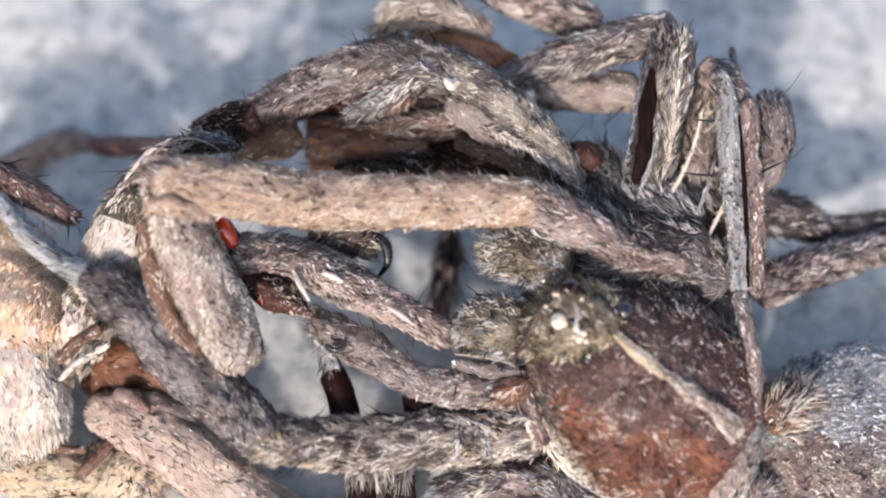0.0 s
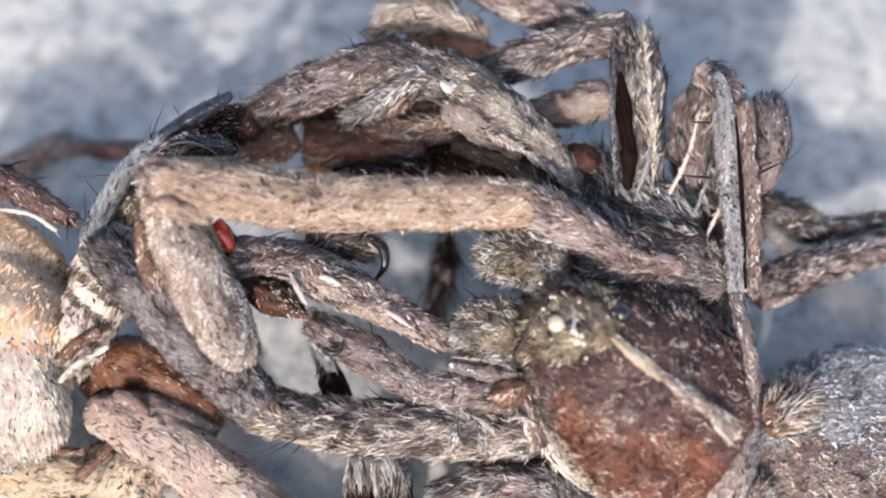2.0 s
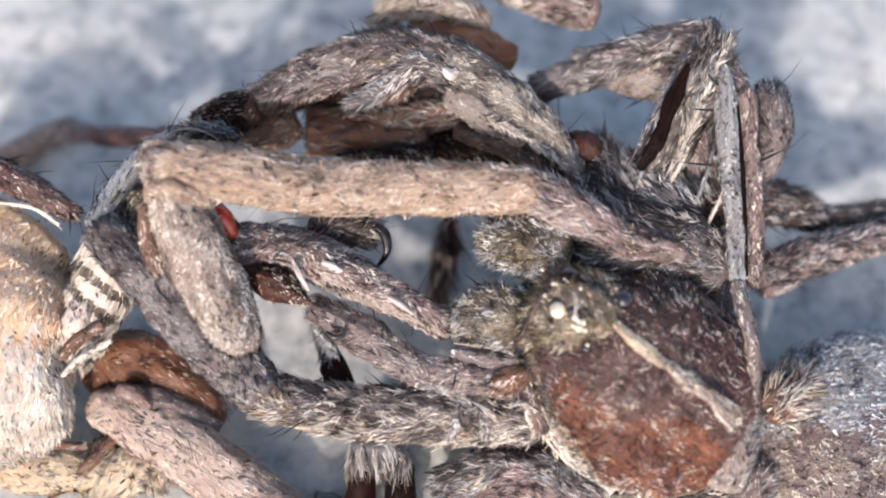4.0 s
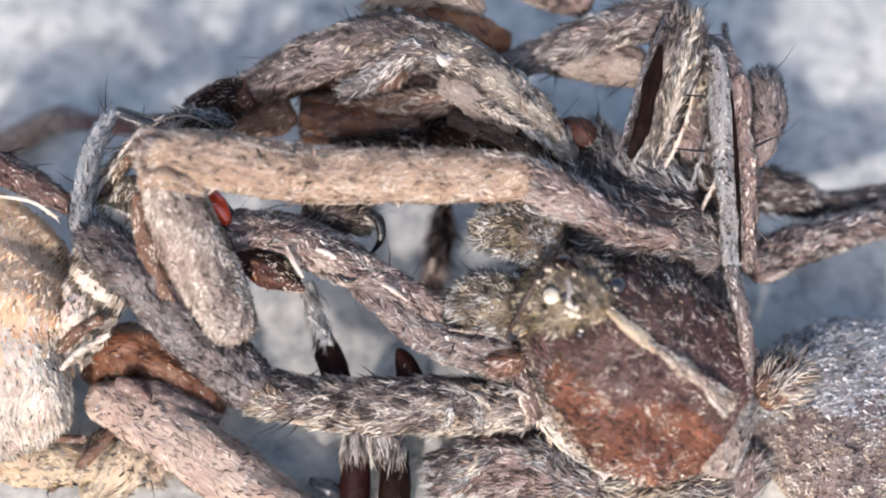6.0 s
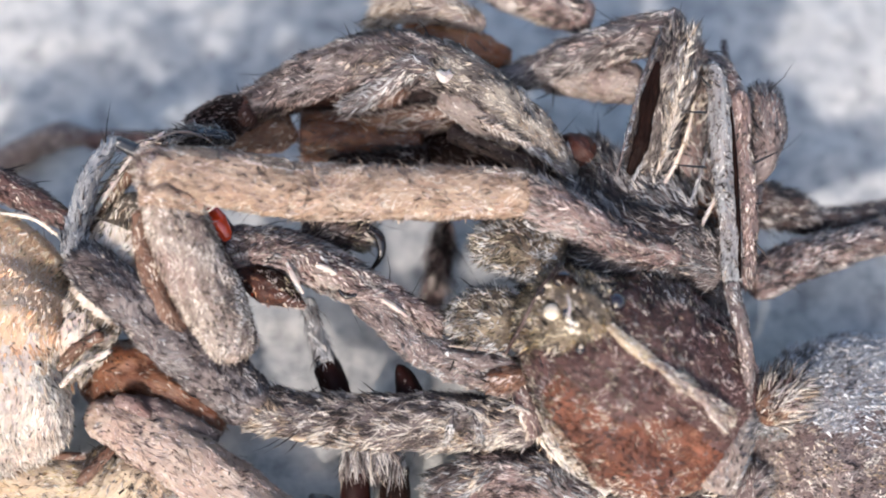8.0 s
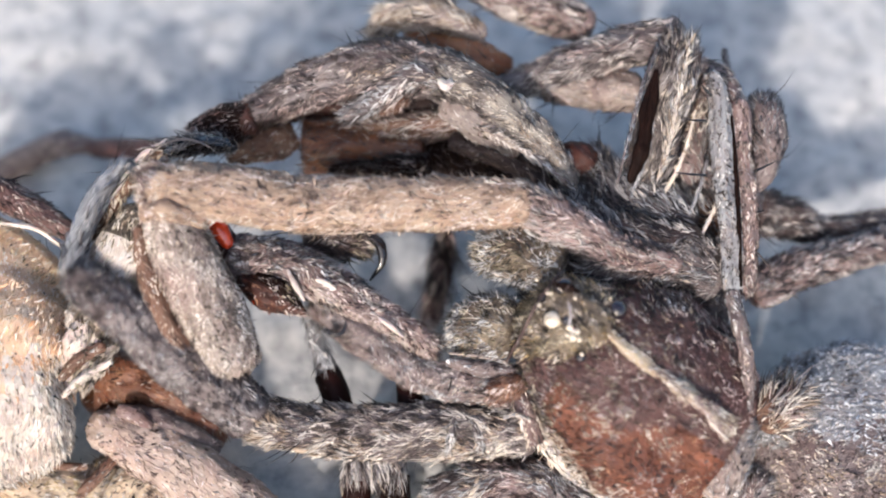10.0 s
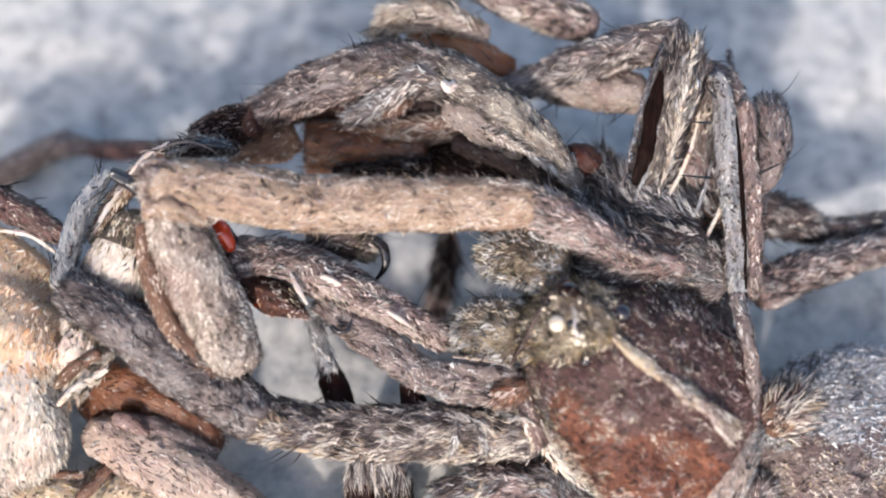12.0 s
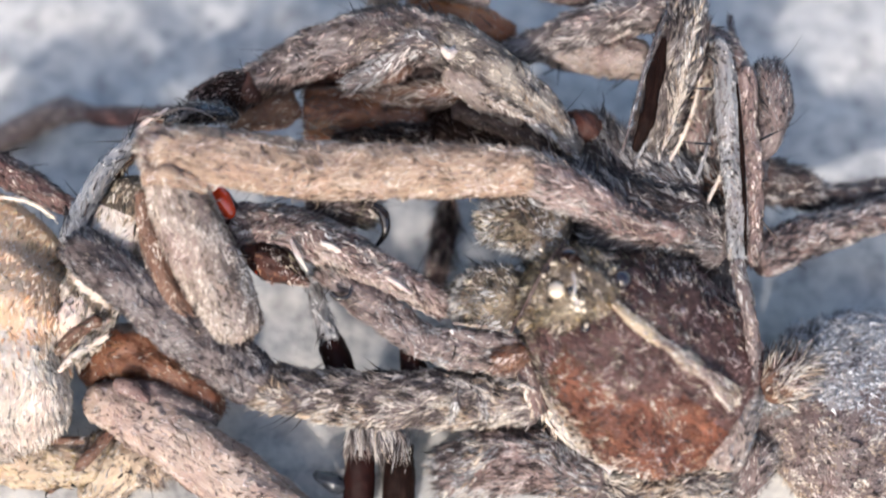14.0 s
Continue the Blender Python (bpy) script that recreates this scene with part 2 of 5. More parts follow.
def strands(roots, ways, lengths, widths, bend, slots, sides=3):
    """Tapered, bent hairs: two rings and a tip each."""
    n = len(roots)
    ways = ways / np.linalg.norm(ways, axis=1, keepdims=True)
    helper = np.where(np.abs(ways[:, 2:3]) < 0.8, np.array([[0, 0, 1.0]]), np.array([[1.0, 0, 0]]))
    a = np.cross(ways, helper)
    a /= np.linalg.norm(a, axis=1, keepdims=True)
    b = np.cross(ways, a)
    mid = roots + ways * (lengths * 0.5)[:, None] + bend * (lengths * 0.25)[:, None]
    tip = roots + ways * (lengths * 0.92)[:, None] + bend * (lengths * 0.85)[:, None]
    out = np.empty((n, 7, 3))
    for i in range(3):
        ang = 2 * math.pi * i / 3
        off = (math.cos(ang) * a + math.sin(ang) * b)
        out[:, i] = roots + off * (widths * 0.5)[:, None]
        out[:, 3 + i] = mid + off * (widths * 0.36)[:, None]
    out[:, 6] = tip
    base = (np.arange(n) * 7)[:, None]
    quads = np.concatenate([base + np.array([[i, (i + 1) % 3, 3 + (i + 1) % 3, 3 + i]]) for i in range(3)])
    tris = np.concatenate([base + np.array([[3 + i, 3 + (i + 1) % 3, 6]]) for i in range(3)])
    return out.reshape(-1, 3), quads, tris, np.tile(slots, 3), np.tile(slots, 3)


def stubble(roots, ways, lengths, widths, slots):
    """Short straight hairs: a ring of three and a tip each."""
    n = len(roots)
    ways = ways / np.linalg.norm(ways, axis=1, keepdims=True)
    helper = np.where(np.abs(ways[:, 2:3]) < 0.8, np.array([[0, 0, 1.0]]), np.array([[1.0, 0, 0]]))
    a = np.cross(ways, helper)
    a /= np.linalg.norm(a, axis=1, keepdims=True)
    b = np.cross(ways, a)
    out = np.empty((n, 4, 3))
    for i in range(3):
        ang = 2 * math.pi * i / 3
        out[:, i] = roots + (math.cos(ang) * a + math.sin(ang) * b) * (widths * 0.5)[:, None]
    out[:, 3] = roots + ways * lengths[:, None]
    base = (np.arange(n) * 4)[:, None]
    tris = np.concatenate([base + np.array([[i, (i + 1) % 3, 3]]) for i in range(3)])
    return out.reshape(-1, 3), tris, np.tile(slots, 3)


def curve(points, n):
    """A smooth line through the points: places, steps along it."""
    p = np.asarray(points, dtype=float)
    ends = np.vstack([2 * p[0] - p[1], p, 2 * p[-1] - p[-2]])
    m = len(p) - 1
    out = []
    for t in np.linspace(0, m, n):
        i = min(int(t), m - 1)
        f = t - i
        a, b, c, d = ends[i:i + 4]
        out.append(0.5 * (2 * b + (c - a) * f + (2 * a - 5 * b + 4 * c - d) * f * f + (3 * b - a - 3 * c + d) * f ** 3))
    return np.array(out)


def limb(name, points, radii, cuticle, furs=(), up=None, flat=1.0, lumps=0.09, bristles=0, parent=None, pivot=None,
         label="", rings=84, sides=44, paint=None, blunt=0.5, other=None, split=None, bristle_size=(0.7, 1.3), dashes=0, fringe=None, loose=0.35, flecks=0.045):
    """One furry, rounded segment along the points (mm), as one mesh.
    furs: (material, hairs to the square mm, length mm, how far they stand off 0..1). paint(s, a, pick): which fur grows
    at s along
    and a round the limb. flat: thickness along up to width. pivot: the joint about which it turns. dashes: short dark
    hairs lying flat.
    fringe: (material, count, length mm) of hairs that stand off. loose: how far hairs stray from their lie. flecks:
    share of white hairs put in as glints."""
    pivot = np.array(points[0] if pivot is None else pivot, dtype=float)
    path = curve(points, rings)
    knots = np.linspace(0, 1, len(radii))
    s = np.linspace(0, 1, rings)
    tang = np.gradient(path, axis=0)
    tang /= np.linalg.norm(tang, axis=1, keepdims=True)
    up = np.array(TOWARD if up is None else up, dtype=float)
    n1 = up - tang * (tang @ up)[:, None]
    n1 /= np.linalg.norm(n1, axis=1, keepdims=True)
    n2 = np.cross(tang, n1)
    run = np.concatenate([[0], np.cumsum(np.linalg.norm(np.diff(path, axis=0), axis=1))])
    length = run[-1]
    r = np.interp(s, knots, radii)
    cap = max(radii) * blunt
    end = np.minimum(run, length - run)
    r = r * np.sqrt(np.clip(1 - np.clip(1 - end / max(cap, 1e-6), 0, 1) ** 2, 0.004, 1))
    ang = np.linspace(0, 2 * math.pi, sides, endpoint=False)
    rng = np.random.default_rng(int(abs(np.sum(np.asarray(points)))) * 1000 % 99991 + len(points))
    seed = rng.uniform(0, 100, 3)

    def bump(ss, aa):
        x = np.stack([ss * length, np.cos(aa) * 1.3, np.sin(aa) * 1.3], -1) * 0.9
        return (np.sin(x[..., 0] * 2.1 + seed[0] + 1.7 * x[..., 1]) + np.sin(x[..., 1] * 3.3 + seed[1] - x[..., 0] * 1.3)
                + 0.6 * np.sin(x[..., 2] * 5.1 + seed[2] + x[..., 0] * 4.3) + 0.25 * np.sin(aa * 7 + seed[0] + 4 * ss) + 0.9 * np.sin(aa * 3 + seed[1] + 0.7 * np.sin(ss * 5))
                + 0.35 * np.sin(aa * 11 + seed[2] + 6 * ss) + 0.3 * np.sin(ss * length * 7 + 3 * np.sin(aa * 2 + seed[1]))) / 3.4

    A, S = np.meshgrid(ang, s)
    crease = np.stack([S * length * 2.2, np.cos(A) * r[:, None] * 3.0, np.sin(A) * r[:, None] * 3.0], -1) + seed
    pits = np.stack([S * length * 5, np.cos(A) * r[:, None] * 7, np.sin(A) * r[:, None] * 7], -1) + seed
    rr = r[:, None] * (1 + lumps * bump(S, A)) + np.minimum(1, r / max(radii) * 1.5)[:, None] * min(0.12, 0.22 * max(radii)) * (
        0.9 * grainy(crease) - 0.5 * np.abs(grainy(crease * 0.7 + 9)) + 0.25 * grainy(pits, 2)) * min(1.0, lumps * 9)
    verts = (path[:, None] + rr[..., None] * (np.cos(A)[..., None] * flat * n1[:, None] + np.sin(A)[..., None] * n2[:, None])).reshape(-1, 3)
    grain = np.stack([S * length + seed[0], np.cos(A) * r[:, None] + seed[1], np.sin(A) * r[:, None] + seed[2]], -1).reshape(-1, 3)
    i, j = np.meshgrid(np.arange(rings - 1), np.arange(sides), indexing="ij")
    k = (j + 1) % sides
    quads = np.stack([i * sides + j, i * sides + k, (i + 1) * sides + k, (i + 1) * sides + j], -1).reshape(-1, 4)
    caps = np.array([[0, (q + 1) % sides, q] for q in range(1, sides - 1)] + [[(rings - 1) * sides, (rings - 1) * sides + q, (rings - 1) * sides + (q + 1) % sides] for q in range(1, sides - 1)])
    faces, slots = [quads, caps], [np.zeros(len(quads), int), np.zeros(len(caps), int)]
    mats = [cuticle]
    if split is not None:
        slots[0] = np.where(split(S[:-1].ravel(), A[:-1].ravel()), 99, 0)
    allv, allg = [verts], [grain]
    area = 2 * math.pi * np.mean(r) * length * (0.5 + 0.5 * flat)

    def plant(count, size, stand, width, slot_of, loose=0.35):
        pick = rng.random(count * 2)
        ss = rng.random(count * 2)
        keep = np.interp(ss, s, r) / r.max() > pick
        ss = ss[keep][:count]
        m = len(ss)
        if not m:
            return
        aa = rng.uniform(0, 2 * math.pi, m)
        lerp = lambda arr: np.stack([np.interp(ss, s, arr[:, q]) for q in range(3)], -1)
        P0, T, N1, N2 = lerp(path), lerp(tang), lerp(n1), lerp(n2)
        si = np.clip(np.rint(ss * (rings - 1)).astype(int), 0, rings - 1)
        ai = np.rint(aa / (2 * math.pi) * sides).astype(int) % sides
        rad = rr[si, ai]
        nrm = np.cos(aa)[:, None] * N1 + np.sin(aa)[:, None] * N2
        root = P0 + rad[:, None] * (np.cos(aa)[:, None] * flat * N1 + np.sin(aa)[:, None] * N2) - nrm * 0.01
        swirl = np.sin(ss * length * 1.9 + 2.3 * np.sin(aa * 2 + seed[2]) + seed[0]) + 0.7 * np.sin(ss * length * 4.7 + aa * 3 + seed[1])
        side = np.cross(T, nrm)
        way = T * (1 - stand) + nrm * stand * rng.uniform(0.3, 1.6, (m, 1)) + side * (0.38 * swirl)[:, None] + rng.normal(0, loose * 0.5, (m, 3))
        ln = size * rng.uniform(0.55, 1.3, m)
        q1, q2 = ss * length / 0.62 + 0.4 * np.sin(aa * 5), aa * rad / 0.27 + 0.4 * np.sin(ss * length * 3)
        cell = np.floor(q1) * 12.9898 + np.floor(q2) * 78.233
        cell = np.abs(np.sin(cell) * 43758.5453) % 1
        own = rng.random(m)
        shade = np.argsort(np.argsort(0.62 * cell + 0.38 * own)) / max(1, m)
        way = way + T * ((np.floor(q1) + 0.5 - q1) * 0.75)[:, None] + side * ((np.floor(q2) + 0.5 - q2) * 0.75)[:, None]
        bend = T * 0.25 + rng.normal(0, 0.22, (m, 3)) - nrm * 0.1
        wide = width * np.exp(rng.normal(0, 0.45, m))
        which = slot_of(ss, aa, np.argsort(np.argsort(0.5 * (cell * 7.31 % 1) + 0.5 * rng.random(m))) / max(1, m))
        at = sum(len(x) for x in allv)
        if size < 0.27:
            v, t, st = stubble(root, way, ln, wide, which)
            faces.append(t + at)
            slots.append(st)
        else:
            v, q, t, sq, st = strands(root, way, ln, wide, bend, which)
            faces.extend([q + at, t + at])
            slots.extend([sq, st])
        allv.append(v)
        allg.append(np.repeat(np.stack([shade, aa, ss * 0], -1), len(v) // m, axis=0))

    for f, (mat, dense, size, stand) in enumerate(furs):
        mats.append(mat)
    if furs and paint is None:
        share = np.cumsum([f[1] for f in furs]) / sum(f[1] for f in furs)

        def patchy(ss, aa, pk):
            thick = np.interp(ss, s, r)
            field = grainy(np.stack([ss * length * 1.3, np.cos(aa) * thick * 2.6, np.sin(aa) * thick * 2.6], -1) + seed, 3) + rng.normal(0, 0.22, len(ss))
            rank = np.argsort(np.argsort(field)) / max(1, len(ss))
            kind = 1 + np.searchsorted(share, rank).clip(0, len(furs) - 1)
            return np.where(pk < flecks, len(furs) + 1, kind)

        total = sum(f[1] for f in furs)
        mats.append(FUR_WHITE)
        plant(int(area * total * DENSE), LONG * sum(f[1] * f[2] for f in furs) / total, sum(f[1] * f[3] for f in furs) / total, 0.038, patchy, loose)
    if paint is not None:
        dense, size, stand = furs[0][1:]
        plant(int(area * dense * DENSE), size * LONG, stand, 0.038, paint, loose)
    if bristles:
        mats.append(BRISTLE)
        b = len(mats) - 1
        count = bristles
        plant(count, np.mean(bristle_size), 0.55, 0.03 + 0.008 * min(1, np.mean(bristle_size)), lambda ss, aa, pk: np.full(len(ss), b))
    if dashes:
        mats.append(BRISTLE)
        k = len(mats) - 1
        plant(dashes, 0.2, 0.14, 0.036, lambda ss, aa, pk: np.full(len(ss), k), loose=0.5)
    if fringe:
        mats.append(fringe[0])
        e = len(mats) - 1
        plant(fringe[1], fringe[2], 0.75, 0.03, lambda ss, aa, pk: np.full(len(ss), e))
    if split is not None:
        mats.append(other)
        slots[0] = np.where(slots[0] == 99, len(mats) - 1, 0)
    me = mesh_of(name, np.concatenate(allv) - pivot, faces, slots, mats, np.concatenate(allg))
    ob = new(name, me)
    base = pivot
    if parent is not None:
        ob.parent = parent
        base = pivot - PIVOTS.get(parent.name, np.zeros(3))
    PIVOTS[ob.name] = pivot
    ob.location = Vector(base) * MM
    if label:
        tagged(ob, label)
    return ob


PIVOTS = {}


def bead(name, at, radius, mat, parent, squash=(1, 1, 1), label="", rim=None):
    """A small lens or drop; rim: the material of a collar round it."""
    bm = bmesh.new()
    bmesh.ops.create_uvsphere(bm, u_segments=20, v_segments=14, radius=radius * MM)
    bmesh.ops.scale(bm, vec=squash, verts=bm.verts)
    for f in bm.faces:
        f.smooth = True
    if rim:
        made = bmesh.ops.create_cone(bm, segments=20, radius1=radius * 1.12 * MM, radius2=radius * 0.9 * MM, depth=radius * 0.7 * MM)
        bmesh.ops.transform(bm, matrix=Matrix.Translation(-TOWARD * radius * 0.35 * MM) @ TOWARD.to_track_quat("Z", "Y").to_matrix().to_4x4(), verts=made["verts"])
        for f in {f for v in made["verts"] for f in v.link_faces}:
            f.material_index, f.smooth = 1, True
    me = bpy.data.meshes.new(name)
    bm.to_mesh(me)
    bm.free()
    me.materials.append(mat)
    if rim:
        me.materials.append(rim)
    ob = new(name, me)
    ob.parent = parent
    ob.location = (Vector(at) - Vector(PIVOTS.get(parent.name, (0, 0, 0)))) * MM
    if label:
        tagged(ob, label)
    return ob


# ---- ground: one sheet, finely broken up near the spiders ----
def ground():
    steps = np.concatenate([-np.geomspace(400000, 60, 26), np.linspace(-50, 50, 201), np.geomspace(60, 400000, 26)])
    n = len(steps)
    x, y = np.meshgrid(steps, steps, indexing="ij")
    near = np.clip(1.2 - np.maximum(abs(x), abs(y)) / 50, 0, 1)
    z = np.zeros_like(x)
    for i, j in zip(*np.nonzero(near > 0)):
        p = Vector((x[i, j], y[i, j], 0))
        z[i, j] = near[i, j] * (0.30 * noise.noise(p * 0.35) + 0.22 * noise.noise(p * 1.1) + 0.10 * noise.noise(p * 2.6)) - 0.25 * near[i, j]
    verts = np.stack([x, y, z], -1).reshape(-1, 3)
    i, j = np.meshgrid(np.arange(n - 1), np.arange(n - 1), indexing="ij")
    quads = np.stack([i * n + j, (i + 1) * n + j, (i + 1) * n + j + 1, i * n + j + 1], -1).reshape(-1, 4)
    ob = new("ground", mesh_of("ground", verts, [quads], [np.zeros(len(quads), int)], [CONCRETE]))
    tagged(ob, "rough grey concrete paving with pale and dark mottling", "pavement", kind="structure")


ground()


def root(name, at, label, category):
    ob = new(name)
    ob.location = Vector(at) * MM
    ob.empty_display_size = 2 * MM
    PIVOTS[ob.name] = np.array(at, dtype=float)
    return tagged(ob, label, category)


# ---- the dark spider ----
spider = root("wolf_spider", (6.53, -2.77, 0.00), "grey-brown hairy spider with folded legs lying on concrete", "spider")
DORSAL = Vector((0.22, -0.21, 0.96)).normalized()


def shield_fur(s, a, pick):
    """0 at the rear, 1 at the head: a plum flank, a rust flank with dark blotches under a brown shoulder, cream flecks between them, a pale rim.
    1 rust, 2 plum, 3 cream, 4 olive, 5 dark, 6 rosy, 7 grey."""
    off = np.minimum(a, 2 * math.pi - a)
    far = a < math.pi
    at = np.stack([s * 9, np.cos(a) * 4 + 5, np.sin(a) * 4 + 5], -1)
    cloud, fleck, spot = grainy(at, 3), grainy(at * 2.1 + 7, 2), grainy(at * 1.3 + 31, 2)
    edge = off + 0.35 * cloud - 0.16 - 1.15 * s
    near = np.where(pick < 0.88, 1, 5)
    near = np.where((spot > 0.08) & (pick < 0.8), np.where(pick < 0.5, 5, 2), near)
    near = np.where((spot < 0.02) & (fleck > 0.04) & (pick < 0.66), np.where(pick < 0.34, 3, np.where(pick < 0.5, 6, 4)), near)
    shoulder = np.where(pick < 0.22, 5, np.where(pick < 0.55, 2, np.where(pick < 0.8, 4, 6)))
    shoulder = np.where((fleck > 0.1) & (pick < 0.7), np.where(pick < 0.45, 6, 4), shoulder)
    near = np.where(edge < 0, shoulder, near)
    near = np.where((abs(edge) < 0.13) & (s > 0.30) & (s < 0.62) & (fleck > -0.12) & (pick < 0.8), np.where(pick < 0.55, 3, 4), near)
    flank = np.where(pick < 0.94, 2, 5)
    flank = np.where((fleck > 0.0) & (pick < 0.66), np.where(pick < 0.52, 6, 3), flank)
    flank = np.where((s + 0.3 * cloud > 0.42) & (off < 1.3) & (pick < 0.8), np.where(pick < 0.14, 5, np.where(pick < 0.46, 7, np.where(pick < 0.66, 4, 3))), flank)
    out = np.where(far, flank, near)
    out = np.where((off > 1.42 + 0.2 * cloud) & (pick < 0.75), 3, out)
    out = np.where(~far & (s < 0.16 + 0.14 * cloud) & (off < 1.2) & (pick < 0.7), np.where(pick < 0.5, 5, 4), out)
    return np.where(s > 0.66 + 0.12 * cloud, np.where(pick < 0.46, 4, np.where(pick < 0.66, 5, np.where(pick < 0.84, 6, 7))), out)


limb("carapace", [(9.33, -4.98, 1.13), (7.48, -4.40, 2.85), (5.62, -3.63, 3.99), (3.94, -2.66, 4.67), (2.67, -1.35, 4.15)],
     [1.6, 3.1, 3.25, 2.2, 1.35], SKIN_SHIELD,
     [(FUR_RUST, 210, 0.26, 0.10), (FUR_PLUM, 0, 0, 0), (FUR_CREAM, 0, 0, 0), (FUR_OLIVE, 0, 0, 0), (FUR_DARK, 0, 0, 0), (FUR_ROSE, 0, 0, 0), (FUR_GREY, 0, 0, 0)],
     up=DORSAL, flat=0.72, lumps=0.08, parent=spider, paint=shield_fur, rings=110, sides=96, loose=0.8, blunt=0.9, other=SKIN_PLUM,
     split=lambda s, a: (a < math.pi) | (s > 0.70) | (np.minimum(a, 2 * math.pi - a) + 0.1 * np.sin(s * 21) < 0.1 + 1.2 * s),
     label="chestnut carapace with a cream stripe along it")
limb("stripe", [(4.71, -3.29, 6.45), (5.19, -3.80, 6.40), (5.73, -4.17, 6.20), (6.14, -4.52, 6.00)], [0.09, 0.20, 0.20, 0.12], SKIN_SAND,
     [(FUR_SNOW, 60, 0.22, 0.08), (FUR_OCHRE, 16, 0.22, 0.08), (FUR_CREAM, 50, 0.22, 0.1)], up=DORSAL, flat=0.4, parent=spider, lumps=0.35, label="narrow cream stripe of flat hairs")
limb("stripe_end", [(5.79, -4.24, 6.20), (6.65, -4.79, 5.95), (7.46, -5.21, 5.55), (8.32, -5.69, 4.75)], [0.08, 0.16, 0.22, 0.32], SKIN_ROSE,
     [(FUR_CREAM, 230, 0.22, 0.2), (FUR_SNOW, 30, 0.2, 0.2), (FUR_ROSE, 70, 0.22, 0.2), (FUR_PLUM, 60, 0.22, 0.2)], up=DORSAL, flat=0.4, parent=spider, lumps=0.4, label="broken pink and cream end of the stripe")
limb("clypeus", [(5.07, -2.51, 5.10), (3.70, -2.69, 5.46), (2.37, -2.67, 4.31)], [1.0, 1.45, 0.8], SKIN_HEAD,
     [(FUR_OLIVE, 90, 0.34, 0.35), (FUR_OCHRE, 30, 0.28, 0.4), (FUR_DARK, 60, 0.3, 0.35), (FUR_CREAM, 80, 0.28, 0.35)], up=DORSAL, parent=spider, loose=0.9, bristles=16, lumps=0.16, label="olive-haired head")
limb("face_edge", [(1.95, -3.57, 4.95), (2.42, -3.19, 6.26), (2.84, -2.53, 6.82), (3.48, -1.64, 6.87)], [0.04, 0.06, 0.05, 0.03], SKIN_DARK, [(FUR_DARK, 40, 0.2, 0.3)], parent=spider)
limb("mouth_plate", [(0.20, -3.22, 4.23), (1.26, -3.52, 4.40), (2.28, -3.65, 4.44)], [0.16, 0.24, 0.20], SKIN_MAUVE, [(FUR_SILVER, 40, 0.24, 0.15), (FUR_DARK, 40, 0.24, 0.15)], parent=spider)
limb("mouth_edge", [(0.27, -2.99, 4.36), (1.26, -3.21, 4.58), (2.00, -3.44, 4.56), (2.66, -4.05, 4.32)], [0.04, 0.07, 0.08, 0.1], SKIN_TAUPE, [(FUR_OLIVE, 60, 0.25, 0.25), (FUR_SILVER, 50, 0.25, 0.25)], parent=spider)
# White sliver shaped and coloured in for a wet glint.
limb("glint_fold", [(3.62, -2.72, 7.10), (3.67, -3.17, 7.12), (3.63, -3.48, 7.10), (3.75, -3.68, 7.00)], [0.02, 0.045, 0.035, 0.06], SKIN_WAX, [(FUR_OLIVE, 12, 0.14, 0.3)], parent=spider, lumps=0.6, label="white sliver modelled as the wet glint beside the eye")
# Pale beads set in for the bright glints round the eyes.
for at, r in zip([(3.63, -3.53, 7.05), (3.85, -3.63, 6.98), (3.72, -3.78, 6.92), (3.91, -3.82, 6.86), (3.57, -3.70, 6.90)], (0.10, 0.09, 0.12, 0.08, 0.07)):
    bead("glint_bead", at, r, LENS_PALE, spider)
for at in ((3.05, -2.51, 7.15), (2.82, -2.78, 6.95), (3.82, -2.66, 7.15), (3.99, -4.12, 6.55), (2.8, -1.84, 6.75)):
    bead("glint_bead", at, 0.06, LENS_PALE, spider)
limb("eye_rim", [(3.28, -2.20, 7.07), (3.66, -2.35, 7.15), (4.01, -2.49, 6.95)], [0.10, 0.16, 0.10], SKIN_INK, [(FUR_DARK, 40, 0.2, 0.3)], parent=spider, lumps=0.2)
limb("brow", [(3.08, -2.12, 6.48), (3.77, -2.66, 6.63), (4.41, -3.15, 6.35), (4.48, -3.57, 5.76)], [0.3, 0.5, 0.5, 0.3], SKIN_HEAD,
     [(FUR_OCHRE, 40, 0.24, 0.3), (FUR_OLIVE, 60, 0.24, 0.3), (FUR_DARK, 60, 0.24, 0.3), (FUR_WHITE, 12, 0.2, 0.3)], parent=spider, bristles=10, lumps=0.2)
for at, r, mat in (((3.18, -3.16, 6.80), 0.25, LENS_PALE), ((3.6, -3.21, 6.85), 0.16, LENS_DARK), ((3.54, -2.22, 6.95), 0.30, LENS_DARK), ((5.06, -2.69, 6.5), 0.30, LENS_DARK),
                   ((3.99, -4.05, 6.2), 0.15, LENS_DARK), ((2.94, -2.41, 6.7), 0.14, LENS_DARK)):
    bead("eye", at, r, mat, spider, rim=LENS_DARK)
limb("chelicera", [(2.44, -2.47, 4.66), (1.28, -2.23, 4.57), (0.48, -2.33, 3.82)], [0.9, 0.95, 0.5], SKIN_HEAD,
     [(FUR_OLIVE, 80, 0.32, 0.3), (FUR_DARK, 34, 0.32, 0.3), (FUR_SILVER, 100, 0.34, 0.3)], parent=spider, loose=1.0, bristles=14)
